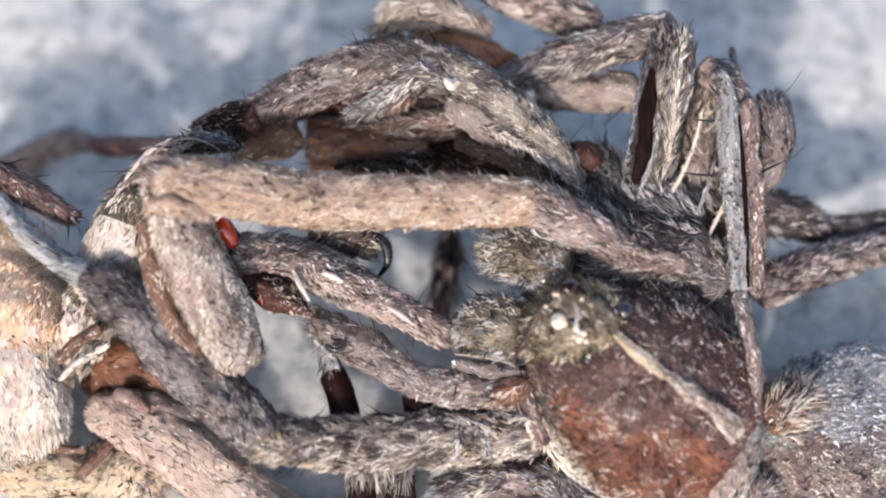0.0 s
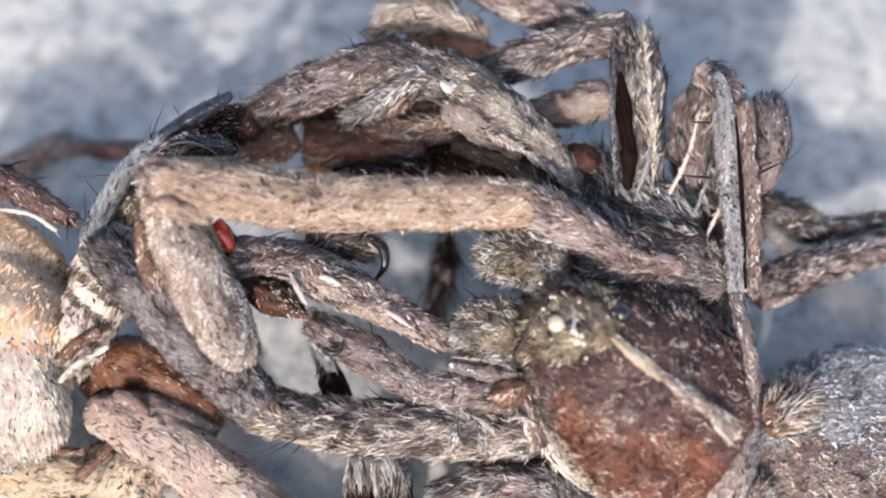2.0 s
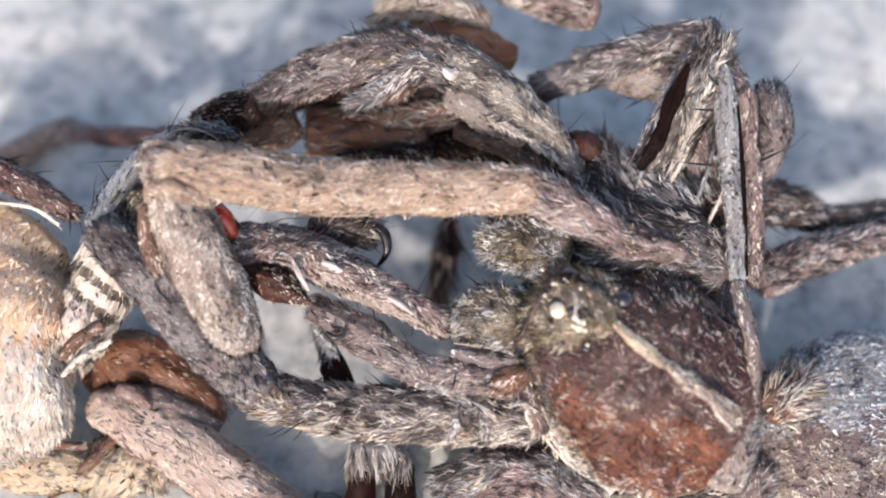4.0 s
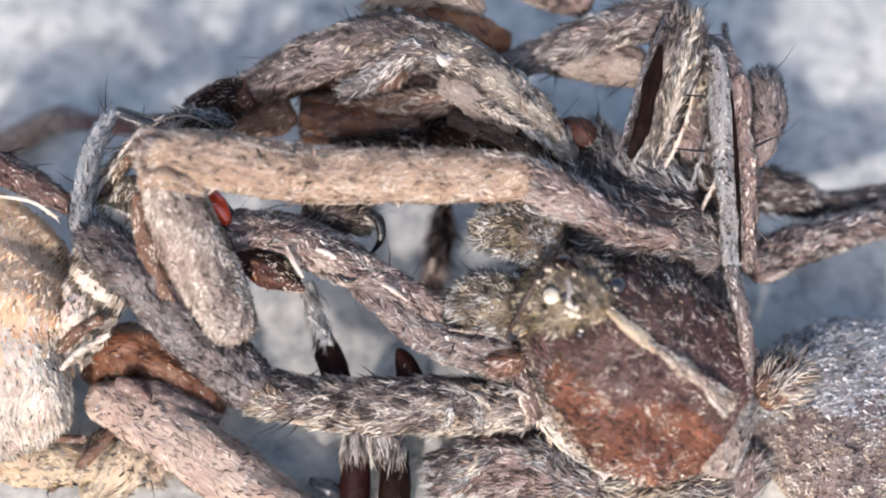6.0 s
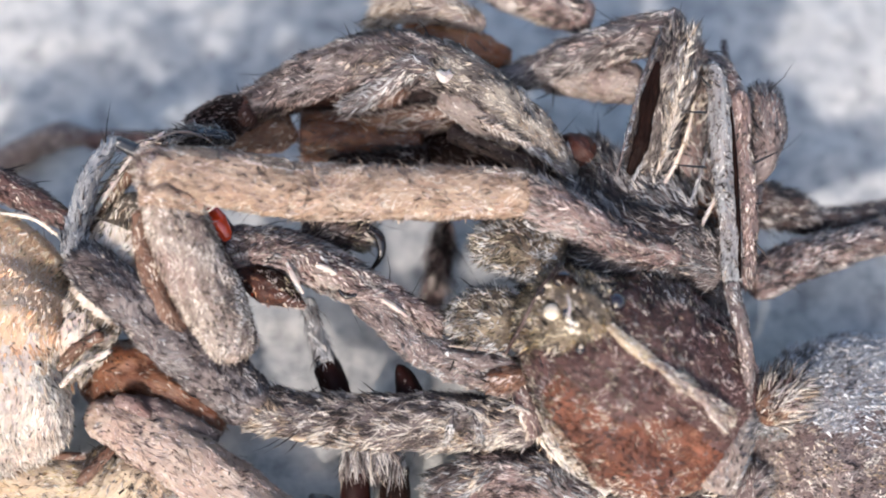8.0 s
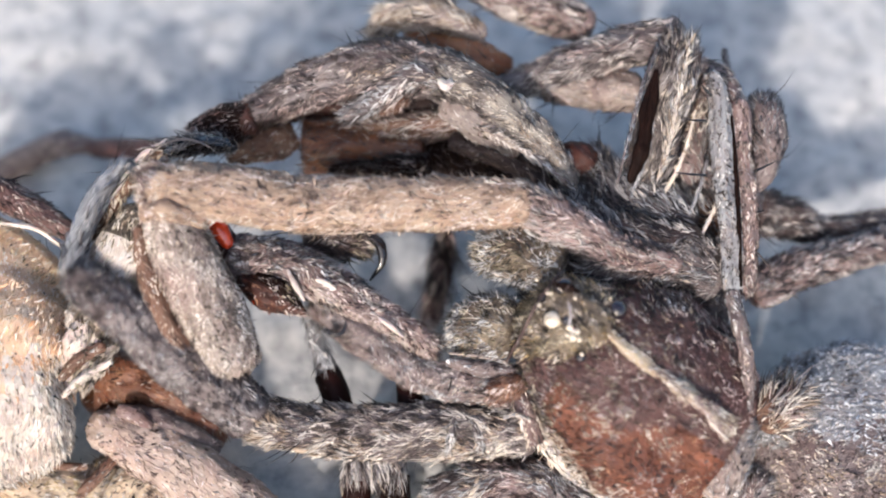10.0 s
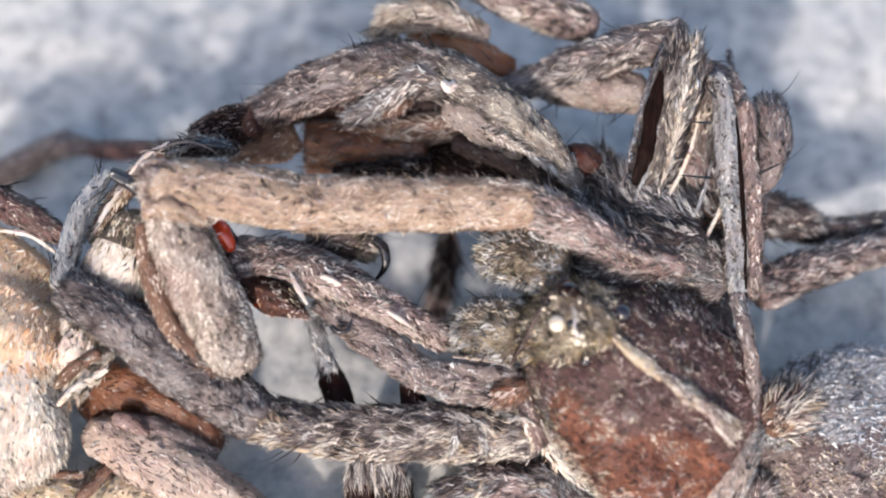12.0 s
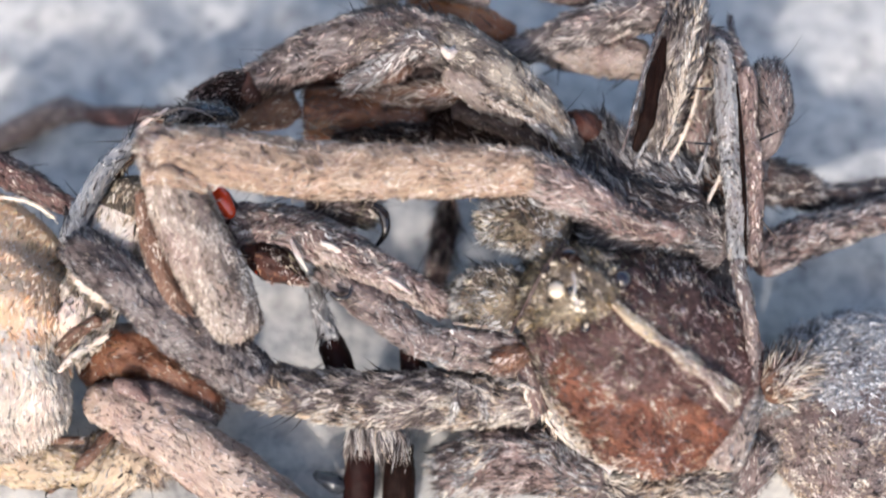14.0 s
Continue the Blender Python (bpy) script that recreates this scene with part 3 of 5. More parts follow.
limb("chelicera", [(3.82, -0.53, 5.32), (2.30, -0.24, 5.49), (1.13, 0.14, 5.01)], [0.95, 0.95, 0.5], SKIN_HEAD,
     [(FUR_OLIVE, 80, 0.32, 0.3), (FUR_DARK, 26, 0.32, 0.3), (FUR_SILVER, 120, 0.32, 0.3)], parent=spider, loose=1.0, bristles=14)
limb("neck_membrane", [(2.35, -3.86, 4.09), (2.54, -4.70, 3.95), (2.88, -5.52, 3.36)], [0.24, 0.34, 0.28], SKIN_ROSE, [(FUR_WHITE, 50, 0.3, 0.25), (FUR_GREY, 50, 0.3, 0.25)], parent=spider, lumps=0.2)
limb("neck_membrane", [(2.02, -3.31, 4.18), (2.76, -4.33, 3.93), (3.36, -5.51, 2.90), (5.11, -6.58, 1.60)], [0.14, 0.22, 0.26, 0.25], SKIN_WAX,
     [(FUR_CREAM, 70, 0.35, 0.35), (FUR_GREY, 50, 0.35, 0.35)], parent=spider, label="pale margin below the carapace")


def belly_fur(s, a, pick):
    """Silver-grey with the sky's sheen painted in along the far flank, rosy brown over the back, cream locks on the
    near side.
    1 rosy, 2 cream, 3 silver, 4 taupe, 5 dark."""
    at = np.stack([s * 9, np.cos(a) * 2.6 + 5, np.sin(a) * 2.6 + 5], -1)
    cloud, fleck = grainy(at, 3), grainy(at * 2.2 + 4, 2)
    far = 0.4 * cloud - np.sin(a)
    out = np.where(pick < 0.5, 1, np.where(pick < 0.8, 4, 5))
    out = np.where((far < 0.2) & (fleck > 0.02) & (pick < 0.8), 2, out)
    out = np.where((far < 0.2) & (fleck < -0.12) & (pick < 0.7), np.where(pick < 0.4, 5, 1), out)
    return np.where(far > 0.05, np.where(pick < 0.74, 3, np.where(pick < 0.92, 4, 5)), out)


limb("abdomen", [(9.36, -4.89, 0.95), (11.17, -4.69, 1.00), (13.70, -4.61, 0.80), (17.06, -4.74, 0.20)], [1.5, 2.95, 3.4, 1.9], SKIN_MAUVE,
     [(FUR_ROSE, 330, 0.25, 0.12), (FUR_CREAM, 0, 0, 0), (FUR_SILVER_SHEEN, 0, 0, 0), (FUR_TAUPE, 0, 0, 0), (FUR_DARK, 0, 0, 0)], up=DORSAL, flat=0.5, parent=spider, paint=belly_fur,
     rings=70, sides=60, bristles=30, loose=1.3, blunt=0.8, other=SKIN_ASH, split=lambda s, a: np.sin(a) + 0.15 * np.sin(s * 25) < -0.15, label="plump brown and grey furry abdomen")
limb("abdomen_tuft", [(9.47, -4.97, 3.33), (10.11, -4.39, 3.67), (10.86, -3.83, 3.64)], [0.5, 0.7, 0.4], SKIN_BARK, [(FUR_DARK, 40, 0.6, 0.4), (FUR_CREAM, 80, 0.6, 0.4), (FUR_ROSE, 40, 0.6, 0.4)], parent=spider, bristles=24, lumps=0.2)
limb("lower_coxa", [(4.45, -6.79, 0.32), (6.36, -6.94, 0.23), (8.75, -6.78, 0.56)], [0.7, 0.9, 0.8], SKIN_GREY, [(FUR_CREAM, 90, 0.5, 0.3), (FUR_GREY, 70, 0.5, 0.3)], parent=spider, bristles=10)
limb("pedicel", [(7.96, -6.81, 2.62), (8.48, -5.92, 3.48), (9.12, -4.80, 3.78)], [0.75, 0.6, 0.35], SKIN_TAUPE, [(FUR_TAUPE, 90, 0.24, 0.2), (FUR_GREY, 50, 0.24, 0.2)], parent=spider)

# first leg, lying over the others: trochanter side to foot
first_leg = limb("first_leg", [(7.21, -0.73, 5.66), (5.38, -0.62, 6.30), (3.71, 0.03, 6.91), (2.32, 0.68, 7.17)], [0.35, 0.52, 0.62, 0.6], SKIN_ROSE,
                 [(FUR_ROSE, 70, 0.34, 0.15), (FUR_GREY, 90, 0.36, 0.2), (FUR_DARK, 40, 0.32, 0.15)], parent=spider, bristles=10, label="pale tan leg folded at the knee")
limb("tibia", [(2.73, 0.52, 7.19), (0.26, 0.42, 7.37), (-2.19, 0.35, 7.45), (-4.38, 0.33, 7.55)], [0.70, 0.78, 0.82, 0.84], SKIN_TAN,
     [(FUR_TAN, 110, 0.24, 0.12), (FUR_ROSE, 50, 0.24, 0.14), (FUR_CREAM, 20, 0.24, 0.12)], parent=first_leg, bristles=60, bristle_size=(0.15, 0.35), dashes=420, fringe=(FUR_TAN, 420, 0.28), lumps=0.045, blunt=0.3, flat=0.8)
limb("patella", [(-4.05, 0.33, 7.55), (-5.89, 0.47, 7.86), (-7.65, 0.64, 8.07), (-8.71, 0.75, 8.02)], [0.78, 0.86, 0.74, 0.60], SKIN_TAN,
     [(FUR_ROSE, 60, 0.24, 0.12), (FUR_TAN, 90, 0.24, 0.12), (FUR_CREAM, 20, 0.24, 0.12)], parent=first_leg, bristles=40, bristle_size=(0.15, 0.35), dashes=300, fringe=(FUR_TAN, 200, 0.26), lumps=0.06, blunt=0.3, flat=0.8, other=SKIN_ROSE,
     split=lambda s, a: (s + 0.05 * np.sin(a * 3) > 0.80) & (np.cos(a + 0.6) > -0.2))
limb("knee", [(-8.57, -0.01, 7.81), (-7.75, -0.12, 7.98), (-6.67, -0.20, 7.47)], [0.36, 0.42, 0.3], SKIN_TAN, [(FUR_ROSE, 90, 0.2, 0.15), (FUR_CREAM, 40, 0.2, 0.15)], parent=first_leg, lumps=0.2)
limb("metatarsus", [(-7.94, 0.58, 7.69), (-7.46, -0.75, 6.69), (-6.64, -2.22, 5.61), (-5.88, -3.70, 4.53)], [0.82, 0.96, 1.0, 0.78], SKIN_TAUPE,
     [(FUR_TAUPE, 190, 0.15, 0.3), (FUR_ROSE, 60, 0.15, 0.3)], parent=first_leg, bristles=30, bristle_size=(0.15, 0.3), dashes=620, fringe=(FUR_TAUPE, 260, 0.24), lumps=0.02)
limb("metatarsus_edge", [(-8.65, -0.15, 7.30), (-8.42, -1.42, 6.40), (-7.71, -2.88, 5.50), (-6.53, -4.13, 4.80)], [0.26, 0.32, 0.34, 0.24], SKIN_BARK,
     [(FUR_TAN, 60, 0.2, 0.2), (FUR_DARK, 40, 0.2, 0.2)], parent=first_leg, bristles=14, bristle_size=(0.2, 0.4))

# second leg, arched over behind the first
def second_fur(s, a, pick):
    """Cream with dark dashes near the body, darker and mixed towards the arch. 1 dark, 2 grey, 3 cream."""
    cloud = grainy(np.stack([s * 14, np.cos(a) * 1.6 + 3, np.sin(a) * 1.6 + 3], -1), 2)
    low = np.where(pick < 0.62, 3, np.where(pick < 0.9, 1, 2))
    high = np.where(pick < 0.45, 1, np.where(pick < 0.75, 2, 3))
    return np.where(s + 0.3 * cloud < 0.5, low, high)


def arch_fur(s, a, pick):
    """A dark bristly back, a pale band along the middle, rosy below. 1 dark, 2 grey, 3 cream, 4 rosy."""
    cloud = grainy(np.stack([s * 9, np.cos(a) * 2 + 3, np.sin(a) * 2 + 3], -1), 3)
    side = np.sin(a) + 0.45 * cloud
    out = np.where(pick < 0.72, 1, np.where(pick < 0.82, 4, 2))
    out = np.where((side < 0.1) & (s < 0.5 + 0.3 * cloud), np.where(pick < 0.5, 2, np.where(pick < 0.74, 3, 1)), out)
    return np.where(side < -0.6, np.where(pick < 0.5, 4, 1), out)


second_leg = limb("second_leg", [(4.15, 1.81, 5.98), (3.09, 2.94, 6.75), (1.65, 4.07, 7.28), (-0.24, 5.09, 7.64)], [0.32, 0.50, 0.72, 0.85], SKIN_STRIPE,
                  [(FUR_DARK, 270, 0.28, 0.06), (FUR_GREY, 0, 0, 0), (FUR_CREAM, 0, 0, 0)], parent=spider, bristles=18, paint=second_fur, label="arched grey leg with pale streaks")
arch = limb("tibia", [(0.28, 4.91, 7.53), (-1.63, 5.28, 7.52), (-3.89, 4.91, 7.07), (-5.99, 4.11, 6.50)], [0.78, 0.85, 0.72, 0.5], SKIN_GREY,
     [(FUR_DARK, 230, 0.30, 0.25), (FUR_GREY, 0, 0, 0), (FUR_CREAM, 0, 0, 0), (FUR_ROSE, 0, 0, 0)], parent=second_leg, paint=arch_fur, bristles=34)
hook = limb("tarsus", [(-5.61, 4.16, 6.52), (-6.69, 3.86, 6.35), (-7.86, 3.61, 5.98)], [0.56, 0.66, 0.40], SKIN_INK, [(FUR_DARK, 50, 0.24, 0.15), (FUR_PLUM, 60, 0.2, 0.12)], flecks=0, parent=second_leg, bristles=16,
            other=SKIN_MAROON, split=lambda s, a: s + 0.08 * np.sin(a * 3) < 0.2)


limb("inner_leg", [(2.74, 4.73, 6.39), (1.34, 4.40, 6.20), (-0.60, 4.12, 5.92), (-3.26, 4.21, 5.74)], [0.36, 0.46, 0.46, 0.26], SKIN_BARK,
     [(FUR_TAUPE, 60, 0.32, 0.15), (FUR_ROSE, 70, 0.32, 0.15), (FUR_DARK, 70, 0.32, 0.15)], parent=spider, lumps=0.16)
limb("column", [(-1.49, 5.93, 6.62), (-1.67, 5.22, 6.33), (-2.06, 4.36, 5.71)], [0.75, 0.85, 0.6], SKIN_BARK, [(FUR_ROSE, 70, 0.24, 0.15), (FUR_TAN, 40, 0.24, 0.15)], parent=spider, lumps=0.14, flat=0.5)
# First membrane is an added dark filler that blackens the gap under the arch.
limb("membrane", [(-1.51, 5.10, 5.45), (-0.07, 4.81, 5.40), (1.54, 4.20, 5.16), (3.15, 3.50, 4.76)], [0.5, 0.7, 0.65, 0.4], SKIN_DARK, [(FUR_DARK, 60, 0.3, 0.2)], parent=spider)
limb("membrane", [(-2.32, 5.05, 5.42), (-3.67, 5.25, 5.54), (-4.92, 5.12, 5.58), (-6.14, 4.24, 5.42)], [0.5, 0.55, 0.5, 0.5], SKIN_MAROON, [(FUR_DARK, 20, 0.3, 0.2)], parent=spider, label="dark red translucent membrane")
limb("crest", [(1.03, 3.23, 7.28), (1.96, 2.79, 7.14), (2.98, 2.27, 6.77), (4.15, 1.56, 6.18)], [0.04, 0.08, 0.10, 0.07], SKIN_TAUPE, [(FUR_WHITE, 120, 0.34, 0.2), (FUR_TAUPE, 60, 0.3, 0.2)], parent=second_leg, lumps=0.2)
limb("fleck", [(-0.03, 4.23, 8.24), (0.18, 4.03, 8.18), (0.40, 4.17, 8.21)], [0.08, 0.15, 0.08], SKIN_WAX, [(FUR_WHITE, 60, 0.15, 0.3)], parent=second_leg, lumps=0.3, label="bright white fleck")
upper_crest = limb("crest", [(0.10, 4.21, 7.94), (-0.74, 4.47, 8.09), (-1.77, 4.04, 7.61), (-2.98, 3.63, 7.02)], [0.16, 0.34, 0.40, 0.2], SKIN_GREY, [(FUR_SILVER, 50, 0.34, 0.2), (FUR_GREY, 70, 0.34, 0.2), (FUR_ROSE, 30, 0.3, 0.2)], parent=second_leg)
limb("underside", [(0.02, 4.19, 7.12), (1.13, 3.54, 6.91), (2.51, 2.85, 6.34)], [0.40, 0.50, 0.28], SKIN_TAUPE, [(FUR_TAUPE, 50, 0.2, 0.1), (FUR_DARK, 40, 0.2, 0.1)], parent=second_leg, lumps=0.1)
# This dark one is laid in as shade for the black gap below.
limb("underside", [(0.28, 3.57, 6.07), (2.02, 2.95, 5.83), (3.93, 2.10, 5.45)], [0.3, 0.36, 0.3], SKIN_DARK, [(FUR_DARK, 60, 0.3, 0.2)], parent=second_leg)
under_leg = limb("under_leg", [(-0.46, 3.81, 5.10), (-1.70, 3.90, 5.10), (-3.08, 3.98, 5.10), (-4.40, 3.98, 5.10)], [0.66, 0.82, 0.90, 0.92], SKIN_AMBER,
                 [(FUR_DARK, 60, 0.3, 0.15), (FUR_RUST, 30, 0.3, 0.15)], parent=spider, bristles=16, blunt=0.12, lumps=0.06,
                 label="dark red-brown leg tucked underneath")
# Ink-black limb puts the leg's shadow side into the shape.
limb("under_shade", [(-0.25, 2.98, 5.50), (-1.21, 2.83, 5.60), (-2.34, 2.79, 5.60), (-3.48, 2.81, 5.50)], [0.34, 0.36, 0.26, 0.10], SKIN_INK, [(BRISTLE, 110, 0.3, 0.3), (FUR_DARK, 40, 0.3, 0.3)], flecks=0, parent=under_leg, lumps=0.3)
limb("trochanter", [(4.00, 2.46, 4.60), (2.59, 2.96, 4.70), (1.18, 3.54, 4.80), (-0.58, 3.97, 4.80)], [0.5, 0.66, 0.70, 0.55], SKIN_INK, [(FUR_DARK, 40, 0.3, 0.2)], flecks=0, parent=under_leg)
limb("tarsus", [(-4.81, 4.39, 5.20), (-5.51, 3.91, 5.40), (-6.75, 3.46, 5.55)], [0.62, 0.62, 0.40], SKIN_BARK, [(FUR_TAUPE, 40, 0.2, 0.1), (FUR_ROSE, 30, 0.2, 0.1)], parent=under_leg, lumps=0.12, blunt=0.12)
limb("claw_tuft", [(-6.16, 2.86, 6.60), (-6.80, 2.77, 6.90), (-7.63, 2.73, 6.90), (-8.38, 2.54, 6.70)], [0.16, 0.30, 0.32, 0.16], HORN, [(FUR_DARK, 70, 0.4, 0.4), (FUR_SILVER, 8, 0.3, 0.4)], parent=under_leg, bristles=16, lumps=0.2)
limb("claw", [(-6.60, 2.26, 7.05), (-6.98, 2.45, 7.30), (-7.63, 2.64, 7.35), (-8.33, 2.56, 7.15), (-8.90, 2.12, 6.95)], [0.02, 0.03, 0.04, 0.035, 0.02], SKIN_TAUPE, [(FUR_DARK, 30, 0.12, 0.2)], parent=under_leg, label="thin pale curved claw")


limb("edge", [(-8.21, 2.86, 7.04), (-9.00, 2.48, 6.71), (-9.87, 1.59, 6.08), (-10.75, 0.38, 5.27)], [0.06, 0.09, 0.10, 0.06], SKIN_WAX, [(FUR_DARK, 60, 0.4, 0.4)], parent=under_leg, bristles=6)
limb("edge", [(-8.47, 2.81, 6.55), (-9.26, 2.27, 6.13), (-10.14, 1.43, 5.53), (-10.74, 0.54, 5.01)], [0.10, 0.30, 0.34, 0.2], SKIN_BARK, [(FUR_OLIVE, 80, 0.3, 0.3), (FUR_CREAM, 30, 0.3, 0.3)], parent=under_leg)

# third leg, swept round below the head
def third_fur(s, a, pick):
    """Cream and black plates of hair near the body, brown above and cream below farther out. 1 dark, 2 grey, 3 cream, 4 taupe."""
    at = np.stack([s * 22, np.cos(a) * 1.4 + 3, np.sin(a) * 1.4 + 3], -1)
    cloud, patch = grainy(at * 0.5, 2), grainy(at, 2)
    near = np.where(patch > -0.08, np.where(pick < 0.7, 3, 2), np.where(pick < 0.75, 1, 2))
    above = np.where(pick < 0.36, 1, np.where(pick < 0.86, 4, 2))
    below = np.where(patch > -0.05, np.where(pick < 0.6, 3, 2), np.where(pick < 0.6, 1, 4))
    out = np.where(np.sin(a) + 0.5 * cloud > 0.1, above, below)
    return np.where(s + 0.25 * cloud < 0.36, near, out)


third_leg = limb("third_leg", [(3.04, -4.88, 3.04), (1.10, -4.74, 2.75), (-1.09, -4.72, 2.70), (-3.30, -4.69, 2.80), (-5.71, -4.65, 3.75)], [0.72, 0.80, 0.82, 0.76, 0.66], SKIN_GREY,
                 [(FUR_DARK, 230, 0.4, 0.12), (FUR_GREY, 0, 0, 0), (FUR_CREAM, 0, 0, 0), (FUR_TAUPE, 0, 0, 0)], parent=spider, bristles=30, lumps=0.12, paint=third_fur, label="grey leg with cream hair lying along the ground")

for fold in ([(0.45, -4.67, 3.60), (0.36, -5.29, 3.50), (0.27, -5.57, 3.00)], [(0.97, -4.60, 3.60), (1.13, -5.28, 3.50), (1.24, -5.50, 3.00)]):
    limb("fold", fold, [0.05, 0.11, 0.05], SKIN_GREY, [(FUR_SILVER, 120, 0.3, 0.25), (FUR_GREY, 80, 0.3, 0.25)], parent=third_leg, lumps=0.3)
limb("fold", [(1.87, -4.99, 4.13), (2.22, -4.92, 4.29), (2.66, -5.02, 4.11)], [0.04, 0.06, 0.04], SKIN_ASH, [(FUR_WHITE, 120, 0.24, 0.2)], parent=third_leg)
shin = limb("tibia", [(-5.21, -4.82, 3.65), (-6.85, -3.87, 4.31), (-8.98, -2.62, 5.15), (-11.19, -1.28, 5.69)], [0.74, 0.90, 0.84, 0.62], SKIN_GREY,
            [(FUR_GREY, 100, 0.22, 0.14), (FUR_SILVER, 20, 0.22, 0.14), (FUR_DARK, 170, 0.24, 0.15)], parent=third_leg, bristles=12)
foot = limb("metatarsus", [(-11.18, -1.41, 5.50), (-10.97, -0.44, 5.83), (-10.34, 0.88, 6.25), (-9.51, 2.05, 6.46)], [0.38, 0.36, 0.31, 0.22], SKIN_ASH,
            [(FUR_SILVER, 90, 0.24, 0.1), (FUR_DARK, 40, 0.24, 0.15)], parent=third_leg, bristles=12)
toe = limb("tarsus", [(-9.56, 1.97, 6.42), (-9.08, 2.53, 6.64), (-8.48, 3.21, 6.94), (-7.93, 3.81, 7.20)], [0.20, 0.27, 0.26, 0.12], SLATE,
           [(FUR_DARK, 60, 0.16, 0.06)], parent=third_leg, bristles=6)

# fourth leg, its knee raised at the back
fourth_leg = limb("fourth_leg", [(6.13, 1.75, 5.02), (6.61, 3.17, 6.18), (7.11, 4.76, 7.22), (7.39, 6.20, 7.93)], [0.62, 0.78, 0.80, 0.62], SKIN_STRIPE,
                  [(FUR_DARK, 150, 0.44, 0.04), (FUR_GREY, 60, 0.44, 0.04), (FUR_CREAM, 24, 0.44, 0.04), (FUR_SILVER, 16, 0.4, 0.06)], loose=0.15, parent=spider, bristles=18, label="striped grey leg with its knee raised")
limb("ridge", [(5.28, 1.31, 6.90), (5.63, 2.54, 7.70), (6.05, 3.91, 8.35), (6.55, 5.15, 8.60)], [0.03, 0.05, 0.06, 0.04], SKIN_GREY, [(FUR_SILVER, 70, 0.24, 0.12), (FUR_GREY, 60, 0.24, 0.12), (FUR_DARK, 40, 0.2, 0.12)], parent=fourth_leg, lumps=0.2)
limb("ridge", [(6.44, 1.55, 5.82), (6.91, 2.71, 6.84), (7.28, 4.18, 7.69), (7.59, 5.64, 8.30)], [0.06, 0.11, 0.12, 0.08], SKIN_CREAM, [(FUR_CREAM, 160, 0.45, 0.12), (FUR_GREY, 80, 0.45, 0.12)], parent=fourth_leg)
# Ink-black strip colours in the shade between the leg's pale ridges.
limb("hollow_shade", [(6.61, 4.82, 8.00), (6.32, 3.61, 7.50), (6.08, 2.55, 6.95), (5.73, 1.70, 6.40)], [0.08, 0.22, 0.26, 0.12], SKIN_INK, flecks=0, parent=fourth_leg, flat=0.6, lumps=0.5)
shank = limb("tibia", [(7.67, 6.24, 7.84), (5.90, 6.19, 7.35), (3.83, 5.86, 6.70), (1.80, 5.37, 6.07)], [0.60, 0.66, 0.58, 0.42], SKIN_GREY,
             [(FUR_GREY, 110, 0.36, 0.14), (FUR_ROSE, 40, 0.3, 0.14)], parent=fourth_leg, bristles=22)
limb("patella", [(6.48, 5.22, 6.33), (4.91, 5.37, 6.18), (3.15, 5.65, 6.11)], [0.62, 0.6, 0.42], SKIN_TAUPE, [(FUR_ROSE, 70, 0.26, 0.1), (FUR_TAN, 50, 0.26, 0.1)], parent=fourth_leg, bristles=16)
limb("strand", [(7.85, 4.04, 7.03), (7.51, 2.88, 6.60), (6.94, 1.79, 6.08), (6.26, 1.17, 5.72)], [0.04, 0.06, 0.06, 0.03], SKIN_CREAM, [(FUR_CREAM, 60, 0.3, 0.2)], parent=spider)
limb("strand", [(8.59, 1.48, 6.25), (8.09, 0.66, 5.89), (7.70, -0.09, 5.57)], [0.04, 0.06, 0.04], SKIN_CREAM, [(FUR_CREAM, 60, 0.3, 0.2)], parent=spider)
limb("strand", [(8.19, 2.59, 6.42), (7.80, 1.49, 5.91), (7.25, 0.43, 5.52)], [0.04, 0.07, 0.05], SKIN_SLATE, [(FUR_SILVER, 60, 0.3, 0.25)], parent=spider)
limb("strand", [(6.48, 3.45, 7.27), (6.19, 2.42, 6.67), (5.74, 1.35, 5.82)], [0.05, 0.08, 0.05], SKIN_SLATE, [(FUR_SILVER, 60, 0.3, 0.2)], parent=spider)
limb("strand", [(9.64, 2.42, 5.75), (10.15, 3.13, 6.39), (10.62, 3.71, 6.61)], [0.05, 0.07, 0.04], SKIN_DARK, [(FUR_DARK, 40, 0.3, 0.2)], parent=spider)
limb("coxa", [(7.84, 0.89, 4.75), (6.54, 1.49, 5.10), (5.37, 2.39, 5.16), (4.56, 3.64, 5.19)], [0.9, 1.0, 0.85, 0.5], SKIN_GREY,
     [(FUR_GREY, 120, 0.45, 0.3), (FUR_SILVER, 50, 0.45, 0.3)], parent=spider, bristles=26)
limb("coxa", [(7.86, 0.11, 5.23), (6.18, 0.05, 5.65), (4.68, 0.71, 5.81), (3.70, 1.70, 5.91)], [0.8, 0.7, 0.6, 0.35], SKIN_DARK,
     [(FUR_GREY, 130, 0.4, 0.3)], parent=spider, bristles=24)
limb("coxa", [(9.01, 2.41, 4.48), (8.08, 2.76, 4.91), (7.85, 4.41, 5.63), (8.65, 5.65, 6.34)], [0.6, 0.7, 0.7, 0.5], SKIN_ROSE,
     [(FUR_GREY, 100, 0.4, 0.2), (FUR_CREAM, 30, 0.45, 0.2)], parent=spider, bristles=14)
